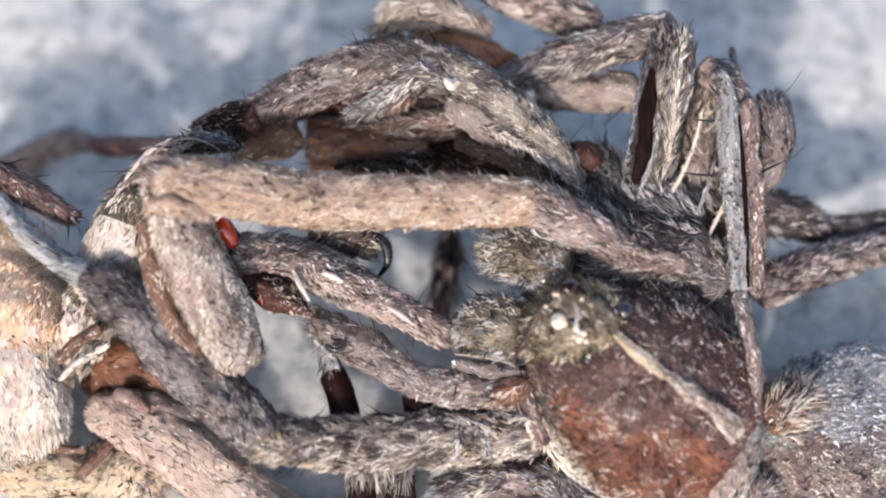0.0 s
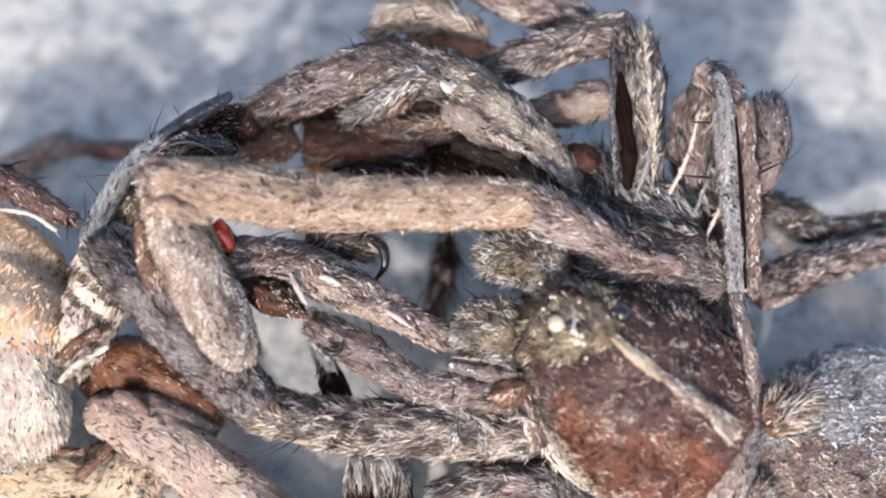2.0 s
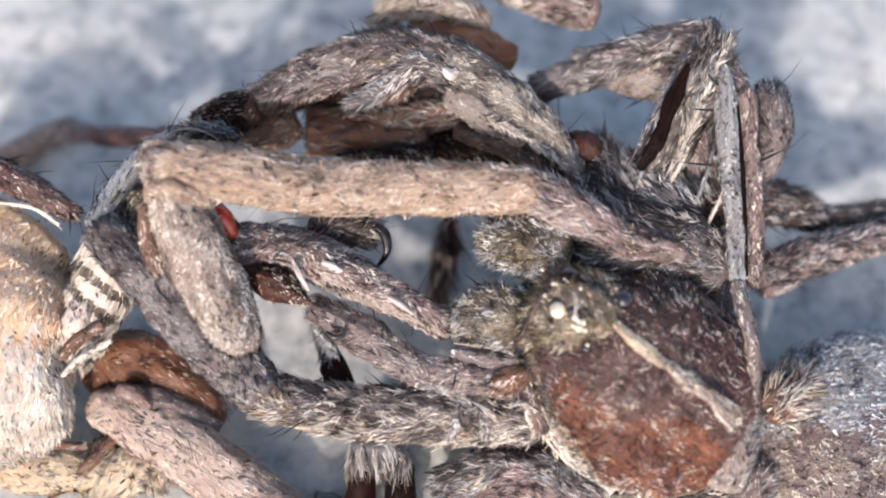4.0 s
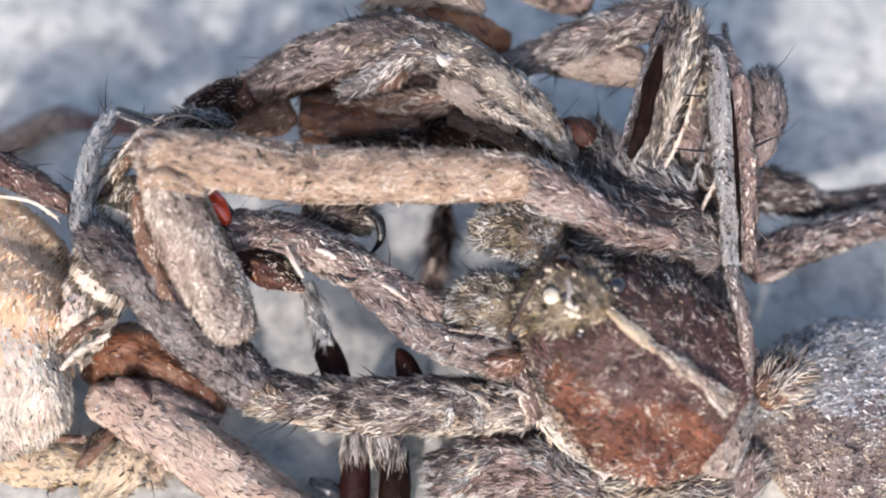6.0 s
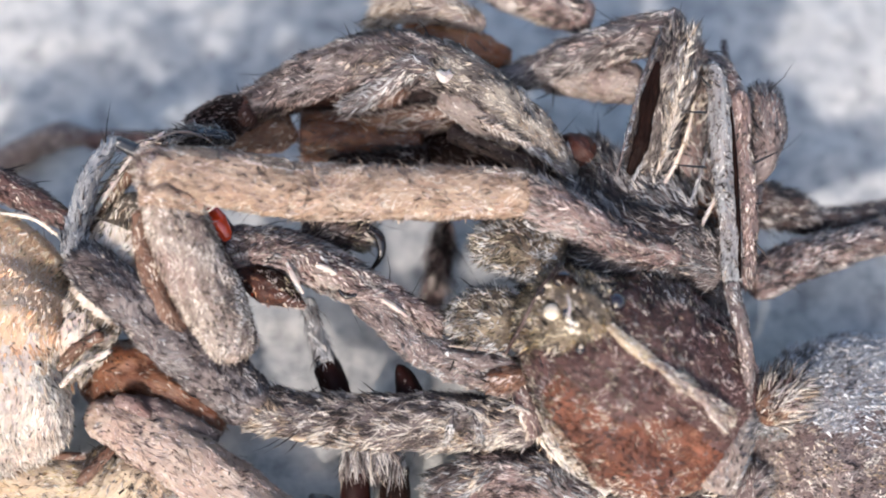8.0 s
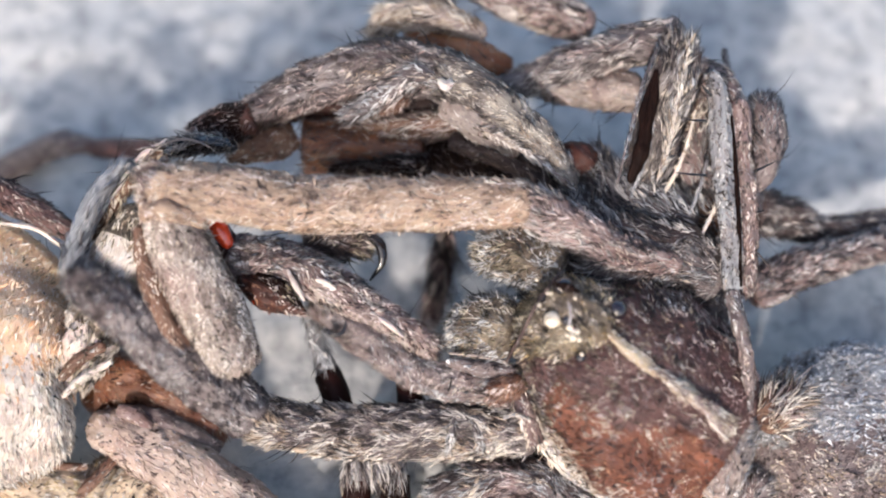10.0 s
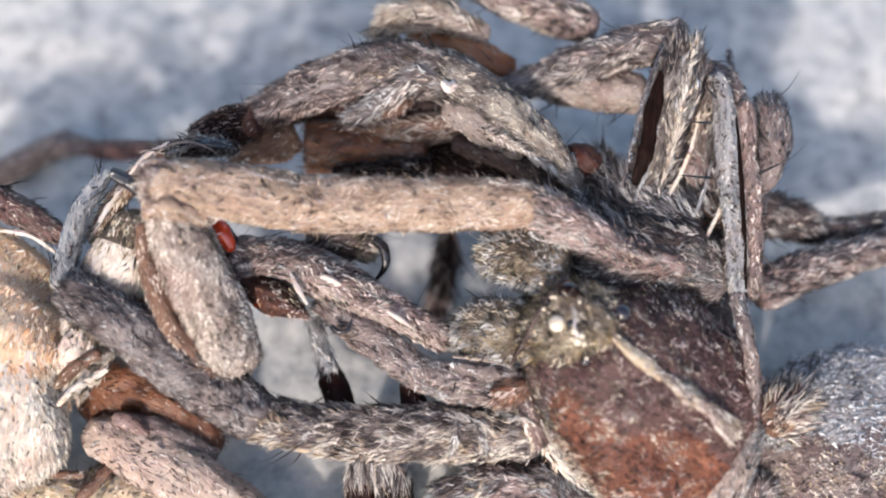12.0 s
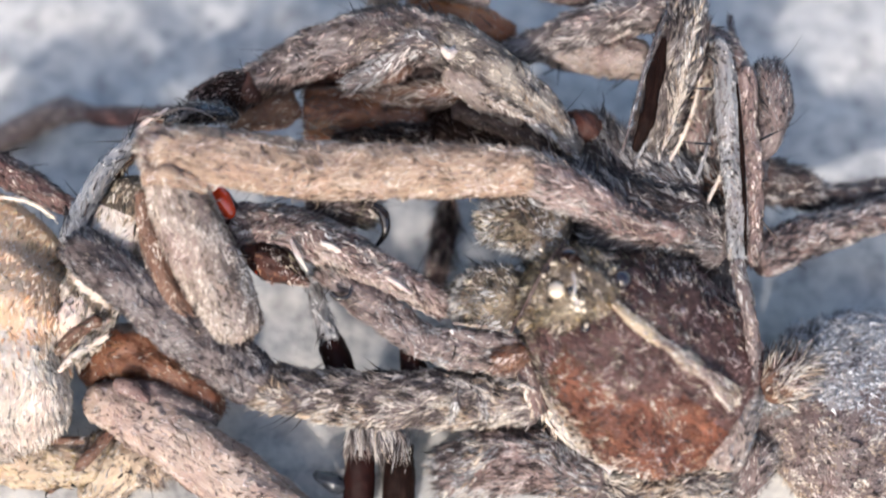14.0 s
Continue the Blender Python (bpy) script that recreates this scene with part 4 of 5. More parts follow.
limb("coxa", [(8.67, -0.53, 4.62), (7.25, -0.24, 5.14), (5.66, -0.44, 5.49), (4.14, -0.44, 5.49)], [0.85, 0.95, 0.8, 0.55], SKIN_GREY,
     [(FUR_GREY, 90, 0.4, 0.3), (FUR_DARK, 60, 0.4, 0.3), (FUR_SILVER, 30, 0.4, 0.3)], parent=spider, bristles=24)
limb("coxa", [(9.67, 0.92, 3.85), (8.57, 1.43, 4.37), (7.37, 2.30, 4.64)], [0.9, 1.0, 0.8], SKIN_BARK, [(FUR_GREY, 90, 0.4, 0.3), (FUR_SILVER, 40, 0.5, 0.3)], parent=spider, bristles=20)
limb("joint", [(4.02, 3.26, 5.90), (4.33, 2.69, 6.30), (4.68, 2.45, 6.10)], [0.34, 0.48, 0.34], SKIN_MAROON, [(FUR_DARK, 20, 0.2, 0.2)], flecks=0, parent=spider, lumps=0.2)
limb("sternum", [(9.09, -0.95, 2.07), (7.11, -0.33, 2.43), (4.58, -0.11, 2.79), (2.61, -0.42, 2.61)], [1.6, 1.9, 1.6, 0.8], SKIN_DARK, [(FUR_DARK, 60, 0.4, 0.3)], parent=spider)

# fifth leg, upright behind the carapace
fifth_leg = limb("fifth_leg", [(8.18, 5.15, 7.35), (8.46, 4.42, 7.62), (8.52, 2.04, 6.92), (8.63, 0.14, 6.17), (8.64, -1.72, 5.56)], [0.20, 0.31, 0.35, 0.34, 0.28], SKIN_ASH,
                 [(FUR_SILVER, 24, 0.18, 0.1), (FUR_DARK, 60, 0.16, 0.2), (FUR_GREY, 50, 0.2, 0.12)], parent=spider, bristles=40, bristle_size=(0.12, 0.2), dashes=900, fringe=(FUR_GREY, 240, 0.22), lumps=0.18, blunt=1.6, label="slender upright grey leg behind the carapace")
limb("patella", [(9.11, 4.10, 7.53), (9.13, 2.21, 6.67), (9.23, 0.29, 5.91), (9.10, -1.53, 5.20)], [0.30, 0.36, 0.34, 0.28], SKIN_ROSE,
     [(FUR_ROSE, 70, 0.22, 0.08), (FUR_GREY, 60, 0.22, 0.08), (FUR_DARK, 50, 0.22, 0.08)], parent=fifth_leg, bristles=14, dashes=420, lumps=0.16, blunt=1.6)
limb("groove", [(8.78, 3.47, 7.55), (8.83, 1.87, 7.05), (8.85, 0.02, 6.40), (8.83, -1.55, 5.80)], [0.03, 0.07, 0.08, 0.05], SKIN_INK, parent=fifth_leg, lumps=0.1)
for spine in ([(8.04, 3.16, 7.60), (7.71, 3.02, 7.80), (7.29, 2.91, 8.00)],
              [(7.99, 1.59, 7.00), (7.50, 1.49, 7.20), (6.91, 1.42, 7.40)],
              [(9.51, 2.11, 6.40), (9.85, 2.25, 6.50), (10.29, 2.44, 6.60)],
              [(9.30, 0.79, 6.20), (9.50, 0.81, 6.20), (9.78, 0.87, 6.20)],
              [(8.22, 3.91, 7.80), (7.99, 4.01, 8.00), (7.83, 4.07, 8.20)]):
    limb("spine", spine, [0.045, 0.04, 0.012], HORN, parent=fifth_leg, rings=12, sides=8, lumps=0)
limb("tarsus", [(8.58, -1.57, 5.64), (8.77, -2.92, 5.55), (8.95, -4.09, 4.99), (8.89, -5.11, 4.17)], [0.24, 0.21, 0.20, 0.14], SKIN_MAUVE,
     [(FUR_SILVER, 70, 0.18, 0.08), (FUR_DARK, 50, 0.16, 0.15), (FUR_ROSE, 40, 0.18, 0.1)], parent=fifth_leg, lumps=0.2, dashes=160, bristles=8, bristle_size=(0.15, 0.3))
limb("tibia", [(7.95, 5.78, 6.88), (8.66, 5.08, 6.94), (9.09, 4.04, 7.03)], [0.5, 0.5, 0.36], SKIN_ROSE, [(FUR_GREY, 110, 0.3, 0.15)], parent=fifth_leg, bristles=8)
sixth_leg = limb("sixth_leg", [(9.80, 2.13, 5.24), (10.10, 3.38, 6.19), (10.00, 4.79, 6.89)], [0.38, 0.66, 0.60], SKIN_MAUVE,
                 [(FUR_GREY, 100, 0.24, 0.15), (FUR_DARK, 80, 0.24, 0.15), (FUR_SILVER, 50, 0.22, 0.15)], parent=spider, bristles=10, blunt=1.2, label="dark grey leg bent double")
seventh_leg = limb("seventh_leg", [(9.67, -0.31, 3.14), (11.35, 0.53, 3.28), (12.86, 1.07, 3.24), (16.39, 2.19, 2.96)], [0.60, 0.66, 0.58, 0.46], SKIN_ROSE,
                   [(FUR_DARK, 60, 0.34, 0.15), (FUR_GREY, 70, 0.34, 0.15), (FUR_ROSE, 50, 0.3, 0.12)], parent=spider, bristles=14, label="mottled grey-pink leg stretched outward")
eighth_leg = limb("eighth_leg", [(9.81, 2.32, 3.96), (11.17, 2.34, 3.51), (12.55, 2.23, 2.99), (16.69, 3.17, 2.60)], [0.75, 0.62, 0.42, 0.36], SKIN_DARK,
                  [(FUR_DARK, 80, 0.34, 0.2), (FUR_GREY, 60, 0.34, 0.2)], parent=spider, bristles=16, label="dark leg stretched outward across the concrete")
thin_leg = limb("thin_leg", [(9.99, 1.95, 4.21), (9.74, 3.70, 5.10), (9.34, 5.21, 5.75), (9.13, 6.96, 6.41)], [0.26, 0.22, 0.17, 0.10], SKIN_GREY,
                [(FUR_SILVER, 80, 0.26, 0.2)], parent=spider, bristles=6, label="thin grey foot that flicks outward")
limb("back_leg", [(2.32, 6.45, 5.89), (1.37, 6.45, 6.23), (0.29, 6.86, 6.47), (-1.16, 7.40, 6.43)], [0.44, 0.66, 0.62, 0.5], SKIN_HONEY,
     [(FUR_TAN, 24, 0.3, 0.2)], parent=spider, bristles=14, label="orange-brown translucent leg at the back")
limb("back_leg", [(1.50, 6.95, 6.98), (0.20, 7.31, 7.31), (-1.41, 7.55, 7.21), (-2.01, 7.14, 6.74)], [0.28, 0.46, 0.48, 0.3], SKIN_TAUPE, [(FUR_CREAM, 110, 0.5, 0.2), (FUR_TAN, 60, 0.5, 0.2)], parent=spider, bristles=20)
limb("back_leg", [(-0.43, 7.36, 6.75), (-0.25, 8.21, 7.13), (0.29, 9.71, 7.31)], [0.62, 0.66, 0.5], SKIN_TAN, [(FUR_CREAM, 100, 0.4, 0.2)], parent=spider, bristles=10)
limb("back_leg", [(4.96, 7.37, 6.88), (3.72, 7.81, 6.90), (2.10, 8.42, 7.02), (0.84, 9.10, 7.18)], [0.55, 0.6, 0.55, 0.4], SKIN_ROSE, [(FUR_TAUPE, 80, 0.42, 0.15), (FUR_ROSE, 50, 0.42, 0.15), (FUR_DARK, 60, 0.42, 0.15)], parent=spider, bristles=14)

# the palps and fangs between the legs
palp = limb("pedipalp", [(-6.43, -0.16, 4.95), (-4.48, -0.40, 5.16), (-2.09, -1.38, 4.83), (0.17, -2.40, 4.15)], [0.76, 0.80, 0.55, 0.42], SKIN_ROSE,
            [(FUR_ROSE, 110, 0.28, 0.14), (FUR_TAUPE, 60, 0.28, 0.14), (FUR_DARK, 40, 0.28, 0.14), (FUR_SILVER, 24, 0.28, 0.14)], parent=spider, bristles=26, lumps=0.12, blunt=0.4, other=SKIN_TAUPE, split=lambda s, a: (np.sin(a) + 0.3 * np.sin(s * 17) > 0.2) & (s > 0.45), label="rosy brown hairy palp")
palp_low = limb("pedipalp", [(2.36, -4.06, 3.74), (0.77, -3.69, 3.73), (-0.66, -3.25, 3.75), (-2.10, -2.23, 4.11), (-3.84, -0.98, 4.37)], [0.46, 0.50, 0.52, 0.60, 0.40], SKIN_MAUVE,
                [(FUR_ROSE, 90, 0.26, 0.15), (FUR_TAUPE, 50, 0.26, 0.15), (FUR_DARK, 26, 0.26, 0.15), (FUR_SILVER, 56, 0.26, 0.15)], parent=spider, bristles=22, lumps=0.16, label="bent rosy palp")
limb("joint", [(2.62, -3.85, 4.32), (2.08, -4.14, 4.39), (1.46, -4.26, 4.09)], [0.26, 0.38, 0.30], SKIN_BARK, [(FUR_RUST, 110, 0.24, 0.2), (FUR_ROSE, 130, 0.24, 0.2)], parent=palp_low, blunt=0.8)
limb("palp_socket", [(-6.75, 0.66, 5.89), (-6.40, 0.06, 5.31), (-5.85, -0.68, 4.89)], [0.28, 0.4, 0.34], SKIN_MAROON, [(FUR_DARK, 40, 0.2, 0.2)], parent=spider)
limb("palp_base", [(-4.24, 0.74, 4.67), (-3.19, 0.69, 4.75), (-2.06, 0.64, 4.84)], [0.5, 0.6, 0.45], SKIN_DARK, [(FUR_DARK, 90, 0.4, 0.4), (FUR_OLIVE, 40, 0.45, 0.4)], parent=spider, bristles=16)
limb("fang", [(-2.22, 0.69, 5.10), (-1.82, 0.34, 5.01), (-1.75, -0.11, 4.75), (-2.14, -0.55, 4.38)], [0.16, 0.17, 0.13, 0.03], HORN, parent=spider, label="curved black claw")
limb("palp_fold", [(-5.99, -0.90, 5.25), (-5.08, -1.60, 5.20), (-3.94, -2.02, 5.00)], [0.30, 0.40, 0.12], SKIN_MAROON, [(FUR_RUST, 40, 0.2, 0.3), (FUR_DARK, 30, 0.2, 0.3), (FUR_ROSE, 40, 0.2, 0.3)], parent=spider, lumps=0.2)
limb("palp_fold", [(-5.51, -1.00, 5.45), (-4.73, -1.38, 5.46), (-4.06, -1.95, 5.19)], [0.16, 0.24, 0.08], SKIN_INK, [(FUR_DARK, 60, 0.2, 0.3), (FUR_OLIVE, 20, 0.2, 0.3)], flecks=0, parent=spider)
# White strips modelled in place of highlights on the palps.
limb("highlight_strip", [(-4.48, -0.99, 5.86), (-4.27, -1.42, 5.73), (-3.97, -1.80, 5.39)], [0.05, 0.10, 0.06], SKIN_WAX, parent=spider, lumps=0.3, label="white strip set in for a highlight on the fold")
limb("highlight_strip", [(-1.66, -1.91, 5.24), (-1.30, -2.13, 5.18), (-0.90, -2.33, 4.91)], [0.06, 0.09, 0.04], SKIN_WAX, parent=palp)
limb("highlight_strip", [(-3.59, -1.08, 5.81), (-3.28, -1.21, 5.83), (-2.99, -1.31, 5.68)], [0.06, 0.10, 0.05], SKIN_WAX, parent=palp)
bead("bead", (-5.45, -1.63, 5.15), 0.17, RED, spider, (0.8, 1.0, 1.0))
limb("fang", [(-3.32, -2.23, 4.86), (-3.07, -2.40, 4.82), (-2.79, -2.34, 4.85), (-2.70, -2.08, 5.00)], [0.07, 0.09, 0.06, 0.02], HORN, parent=palp_low)
limb("bead", [(-6.86, 0.60, 6.43), (-6.55, 0.12, 6.33), (-6.22, -0.30, 5.91)], [0.20, 0.33, 0.18], RED, parent=spider, lumps=0.05, label="shiny red bead of fluid")
limb("foot_tuft", [(-4.11, -0.77, 3.30), (-3.81, -1.80, 3.00), (-3.47, -2.78, 2.70)], [0.20, 0.28, 0.34], SKIN_ASH, [(FUR_SILVER, 70, 0.5, 0.05), (FUR_DARK, 40, 0.6, 0.06)], parent=spider, bristles=8)
limb("tuft_end", [(-3.52, -2.73, 2.60), (-3.23, -3.32, 2.40), (-2.98, -4.20, 2.00)], [0.40, 0.44, 0.44], DARK_HORN, parent=spider, blunt=0.2, lumps=0.05, label="dark red-brown foot pad")
limb("foot_tuft", [(0.20, 2.48, 2.67), (0.04, 1.55, 1.67), (-0.30, 0.46, 0.35)], [0.22, 0.30, 0.20], SKIN_INK, [(FUR_PLUM, 60, 0.9, 0.15), (FUR_DARK, 100, 0.9, 0.15)], parent=spider, bristles=30)
limb("foot_tuft", [(-1.24, -2.96, 3.00), (-1.03, -3.34, 2.80), (-0.79, -4.05, 2.50)], [0.10, 0.32, 0.50], DARK_HORN, [(FUR_DARK, 20, 0.2, 0.2)], parent=spider, blunt=0.3, lumps=0.05)
limb("claw", [(-4.00, -6.17, 0.30), (-3.69, -6.42, 0.50), (-3.34, -6.57, 0.50), (-3.00, -6.71, 0.30)], [0.10, 0.24, 0.30, 0.16], SLATE, parent=spider, lumps=0.3, label="glossy slate-blue claw on the concrete")
limb("tuft_end", [(-2.54, -5.51, 1.00), (-2.55, -6.27, 0.70), (-2.60, -7.36, 0.20)], [0.44, 0.47, 0.47], DARK_HORN, parent=spider, blunt=0.2, lumps=0.05)
limb("tuft_end", [(-1.36, -5.43, 1.00), (-1.35, -6.27, 0.70), (-1.39, -7.36, 0.20)], [0.46, 0.50, 0.50], SKIN_INK, parent=spider, blunt=0.2, lumps=0.05)
limb("foot_tuft", [(-1.98, -4.82, 1.50), (-1.99, -5.24, 1.35), (-2.00, -5.84, 1.20)], [0.86, 0.98, 0.90], SKIN_SLATE, [(FUR_SILVER, 40, 0.6, 0.03), (FUR_DARK, 90, 0.6, 0.03), (FUR_GREY, 80, 0.6, 0.03)], parent=spider, blunt=0.2, loose=0.15)
limb("pedicel", [(8.75, -6.87, 0.04), (9.38, -6.26, 0.74), (10.02, -5.47, 1.20)], [0.6, 0.75, 0.6], SKIN_MAUVE, [(FUR_TAUPE, 110, 0.3, 0.25), (FUR_GREY, 50, 0.3, 0.25)], parent=spider)
limb("lower_coxa", [(4.73, -6.91, 0.94), (3.00, -6.24, 1.56), (1.47, -6.17, 1.37), (-0.24, -6.41, 0.54)], [0.9, 1.0, 1.0, 0.8], SKIN_MAUVE,
     [(FUR_DARK, 250, 0.34, 0.2), (FUR_SILVER, 0, 0, 0), (FUR_CREAM, 0, 0, 0), (FUR_ROSE, 0, 0, 0)], parent=spider, bristles=8, other=SKIN_ROSE,
     split=lambda s, a: np.abs(s - 0.5) + 0.1 * np.sin(a * 3) < 0.16,
     paint=lambda s, a, pick: np.where(np.abs(s - 0.5) + 0.1 * np.sin(a * 3) < 0.16, np.where(pick < 0.7, 4, 1), np.where(np.sin(s * 19 + 2 * np.sin(a * 2)) > -0.1, np.where(pick < 0.6, 2, np.where(pick < 0.85, 3, 1)), np.where(pick < 0.6, 1, 2))))
limb("outer_leg", [(-8.38, 4.75, 3.98), (-9.84, 5.40, 2.97), (-11.31, 6.20, 1.81), (-12.40, 6.66, 1.15)], [0.28, 0.34, 0.38, 0.30], SKIN_PLUM,
     [(FUR_PLUM, 40, 0.2, 0.1)], parent=spider)
limb("outer_leg", [(-12.16, 6.73, 1.19), (-13.51, 7.03, 0.90), (-15.03, 6.73, 0.27), (-17.19, 5.93, -0.65)], [0.30, 0.48, 0.48, 0.4], SKIN_MAUVE,
     [(FUR_TAUPE, 80, 0.2, 0.1)], parent=spider)

# ---- the pale spider ----
pale = root("pale_spider", (-13.10, -3.95, 0.00), "cream and orange furry spider beside the dark one", "spider")


def pale_fur(s, a, pick):
    """An olive collar, a cream band, an orange band fading into a white that paints in overexposure."""
    band = s + 0.02 * np.sin(a * 5) + 0.015 * np.sin(a * 11 + s * 30) + 0.05 * (pick - 0.5)
    out = np.where(pick < 0.86, 4, np.where(pick < 0.97, 1, 5))
    out = np.where(band < 0.66, np.where(pick < 0.30, 2, np.where(pick < 0.36, 3, out)), out)
    out = np.where(band < 0.52, np.where(pick < 0.62, 2, np.where(pick < 0.74, 3, 1)), out)
    out = np.where(band < 0.24, np.where(pick < 0.8, 4, 1), out)
    return np.where(band < 0.17, np.where(pick < 0.62, 5, np.where(pick < 0.85, 3, 1)), out)


limb("body", [(-13.90, 1.45, 3.60), (-14.80, -0.70, 4.00), (-15.00, -3.02, 3.80), (-14.85, -4.77, 2.95), (-14.60, -6.32, 1.45)], [3.1, 3.6, 3.8, 3.8, 2.9], SKIN_CREAM,
     [(FUR_SNOW, 150, 0.3, 0.1), (FUR_ORANGE, 0, 0, 0), (FUR_OCHRE, 0, 0, 0), (FUR_SNOW, 0, 0, 0), (FUR_OLIVE, 0, 0, 0)], parent=pale, paint=pale_fur, rings=90, sides=70, bristles=60, bristle_size=(0.2, 0.34), dashes=3600, flat=0.52, blunt=0.25, other=SKIN_PEACH, split=lambda s, a: s + 0.05 * np.sin(a * 13) + 0.04 * np.sin(a * 31 + 9 * s) < 0.56,
     label="cream furry body with orange and ochre bands")
limb("rim", [(-13.69, 0.66, 5.60), (-12.47, 0.46, 5.60), (-11.70, 0.10, 5.20)], [0.05, 0.07, 0.05], SKIN_CREAM, [(FUR_WHITE, 80, 0.3, 0.2)], parent=pale)
limb("femur", [(-14.39, 1.73, 6.16), (-12.83, 1.12, 5.92), (-11.19, 0.44, 5.10)], [0.50, 0.46, 0.26], SKIN_PLUM, [(FUR_DARK, 110, 0.3, 0.15), (FUR_PLUM, 40, 0.24, 0.15)], parent=pale, bristles=12, label="dark brown leg with pale edge")
limb("femur", [(-8.95, 1.25, 5.65), (-9.63, -0.38, 5.06), (-10.53, -2.00, 4.12), (-11.52, -3.69, 2.92)], [0.8, 1.1, 1.0, 0.55], SKIN_CREAM,
     [(FUR_WHITE, 130, 0.34, 0.05), (FUR_OLIVE, 0, 0, 0), (FUR_GREY, 0, 0, 0), (FUR_CREAM, 0, 0, 0)], parent=pale, bristles=30, bristle_size=(0.2, 0.4), dashes=420, other=SKIN_HEAD,
     split=lambda s, a: (s < 0.24) | (np.sin(s * 60 + 2 * np.sin(a)) > 0.2) & (s > 0.46),
     paint=lambda s, a, pick: np.where(s + 0.05 * np.sin(a * 7) < 0.26, np.where(pick < 0.7, 2, 4), np.where((s > 0.46) & (np.sin(s * 60 + 2 * np.sin(a)) > 0.2), np.where(pick < 0.7, 3, 2), np.where(pick < 0.8, 1, 4))),
     label="cream-haired leg with dark stripes")
limb("plate", [(-11.32, -4.36, 3.92), (-10.64, -3.95, 4.38), (-9.78, -3.52, 4.63)], [0.08, 0.13, 0.09], SKIN_CREAM, [(FUR_CREAM, 120, 0.22, 0.15), (FUR_OLIVE, 60, 0.22, 0.15)], parent=pale)
limb("plate", [(-11.41, -3.88, 4.07), (-10.79, -3.45, 4.55), (-10.00, -3.05, 4.79)], [0.12, 0.22, 0.16], SKIN_BARK, [(FUR_OLIVE, 60, 0.2, 0.12), (FUR_CREAM, 40, 0.2, 0.12)], parent=pale)
limb("plate", [(-11.30, -3.44, 3.98), (-10.94, -2.87, 4.54), (-10.60, -2.25, 4.79)], [0.3, 0.45, 0.3], SKIN_CREAM, [(FUR_CREAM, 90, 0.22, 0.12), (FUR_OCHRE, 30, 0.2, 0.12)], parent=pale)
limb("joint", [(-11.24, -3.54, 1.22), (-10.19, -2.88, 1.96), (-8.77, -3.37, 1.80), (-6.94, -4.55, 0.76)], [0.55, 0.92, 0.95, 0.55], SKIN_RUSSET, [(FUR_RUST, 40, 0.24, 0.15), (FUR_TAN, 20, 0.24, 0.15)], parent=pale, lumps=0.14, label="glossy orange-brown leg joint")
limb("tibia", [(-10.99, -4.27, 1.89), (-9.36, -4.94, 1.86), (-7.64, -5.84, 1.35), (-5.24, -7.37, 0.46), (-3.00, -8.94, -0.44)], [0.63, 0.88, 0.96, 0.99, 0.94], SKIN_PINK,
     [(FUR_TAN, 30, 0.26, 0.12), (FUR_ROSE, 80, 0.24, 0.12)], parent=pale, bristles=14, dashes=50, lumps=0.12, flat=0.8, label="pale tan leg segment")
limb("tibia_edge", [(-9.97, -4.09, 2.35), (-8.53, -4.45, 2.03), (-6.94, -5.02, 1.34)], [0.29, 0.44, 0.31], SKIN_MAUVE, [(FUR_ROSE, 50, 0.2, 0.15)], parent=pale)
limb("knob", [(-9.95, -4.22, 2.77), (-9.45, -4.40, 2.78), (-8.91, -4.71, 2.36)], [0.17, 0.27, 0.17], SKIN_ROSE, [(FUR_ROSE, 60, 0.16, 0.1)], parent=pale, lumps=0.15)
limb("femur", [(-14.63, -5.82, 1.01), (-12.49, -6.10, 1.08), (-10.99, -5.99, 0.91), (-10.18, -5.17, 1.15)], [0.73, 0.81, 0.65, 0.31], SKIN_SAND, [(FUR_TAN, 40, 0.26, 0.12), (FUR_CREAM, 30, 0.26, 0.12), (FUR_OCHRE, 24, 0.26, 0.12)], parent=pale, bristles=12, dashes=420)
limb("stripe", [(-13.76, -5.56, 1.76), (-12.19, -5.66, 1.82), (-10.88, -5.63, 1.60)], [0.10, 0.14, 0.10], SKIN_BARK, [(FUR_TAN, 60, 0.24, 0.15)], parent=pale)
limb("femur", [(-12.15, -6.89, 0.63), (-10.86, -6.18, 1.41), (-10.04, -5.29, 1.68)], [0.17, 0.21, 0.15], SKIN_BARK, [(FUR_DARK, 50, 0.24, 0.2)], parent=pale)
limb("femur", [(-11.10, -7.07, -0.19), (-9.48, -5.92, 0.71), (-8.47, -6.31, 0.25)], [0.63, 0.78, 0.63], SKIN_SAND, [(FUR_TAN, 50, 0.3, 0.14), (FUR_GREY, 60, 0.26, 0.14), (FUR_CREAM, 30, 0.3, 0.14)], parent=pale, bristles=12, dashes=240)


# ---- what moves ----
def joint_rows(chain, rows):
    """chain: parts from the base outward, all but the first children of the first; rows: seconds, then degrees of turn for each joint,
    clockwise as the camera sees it."""
    places = [Vector(PIVOTS[ob.name]) * MM for ob in chain]
    home = Vector(PIVOTS[chain[0].parent.name]) * MM
    for n, ob in enumerate(chain):
        keyed = []
        for t, *turns in rows:
            m = Matrix.Translation(places[0] - home) @ Matrix.Rotation(radians(-turns[0]), 4, TOWARD) if n == 0 else Matrix()
            for q in range(1, n + 1):
                m = m @ Matrix.Translation(places[q] - places[q - 1]) @ Matrix.Rotation(radians(-turns[q]), 4, TOWARD)
            keyed.append((t, m))
        walk(ob, keyed)


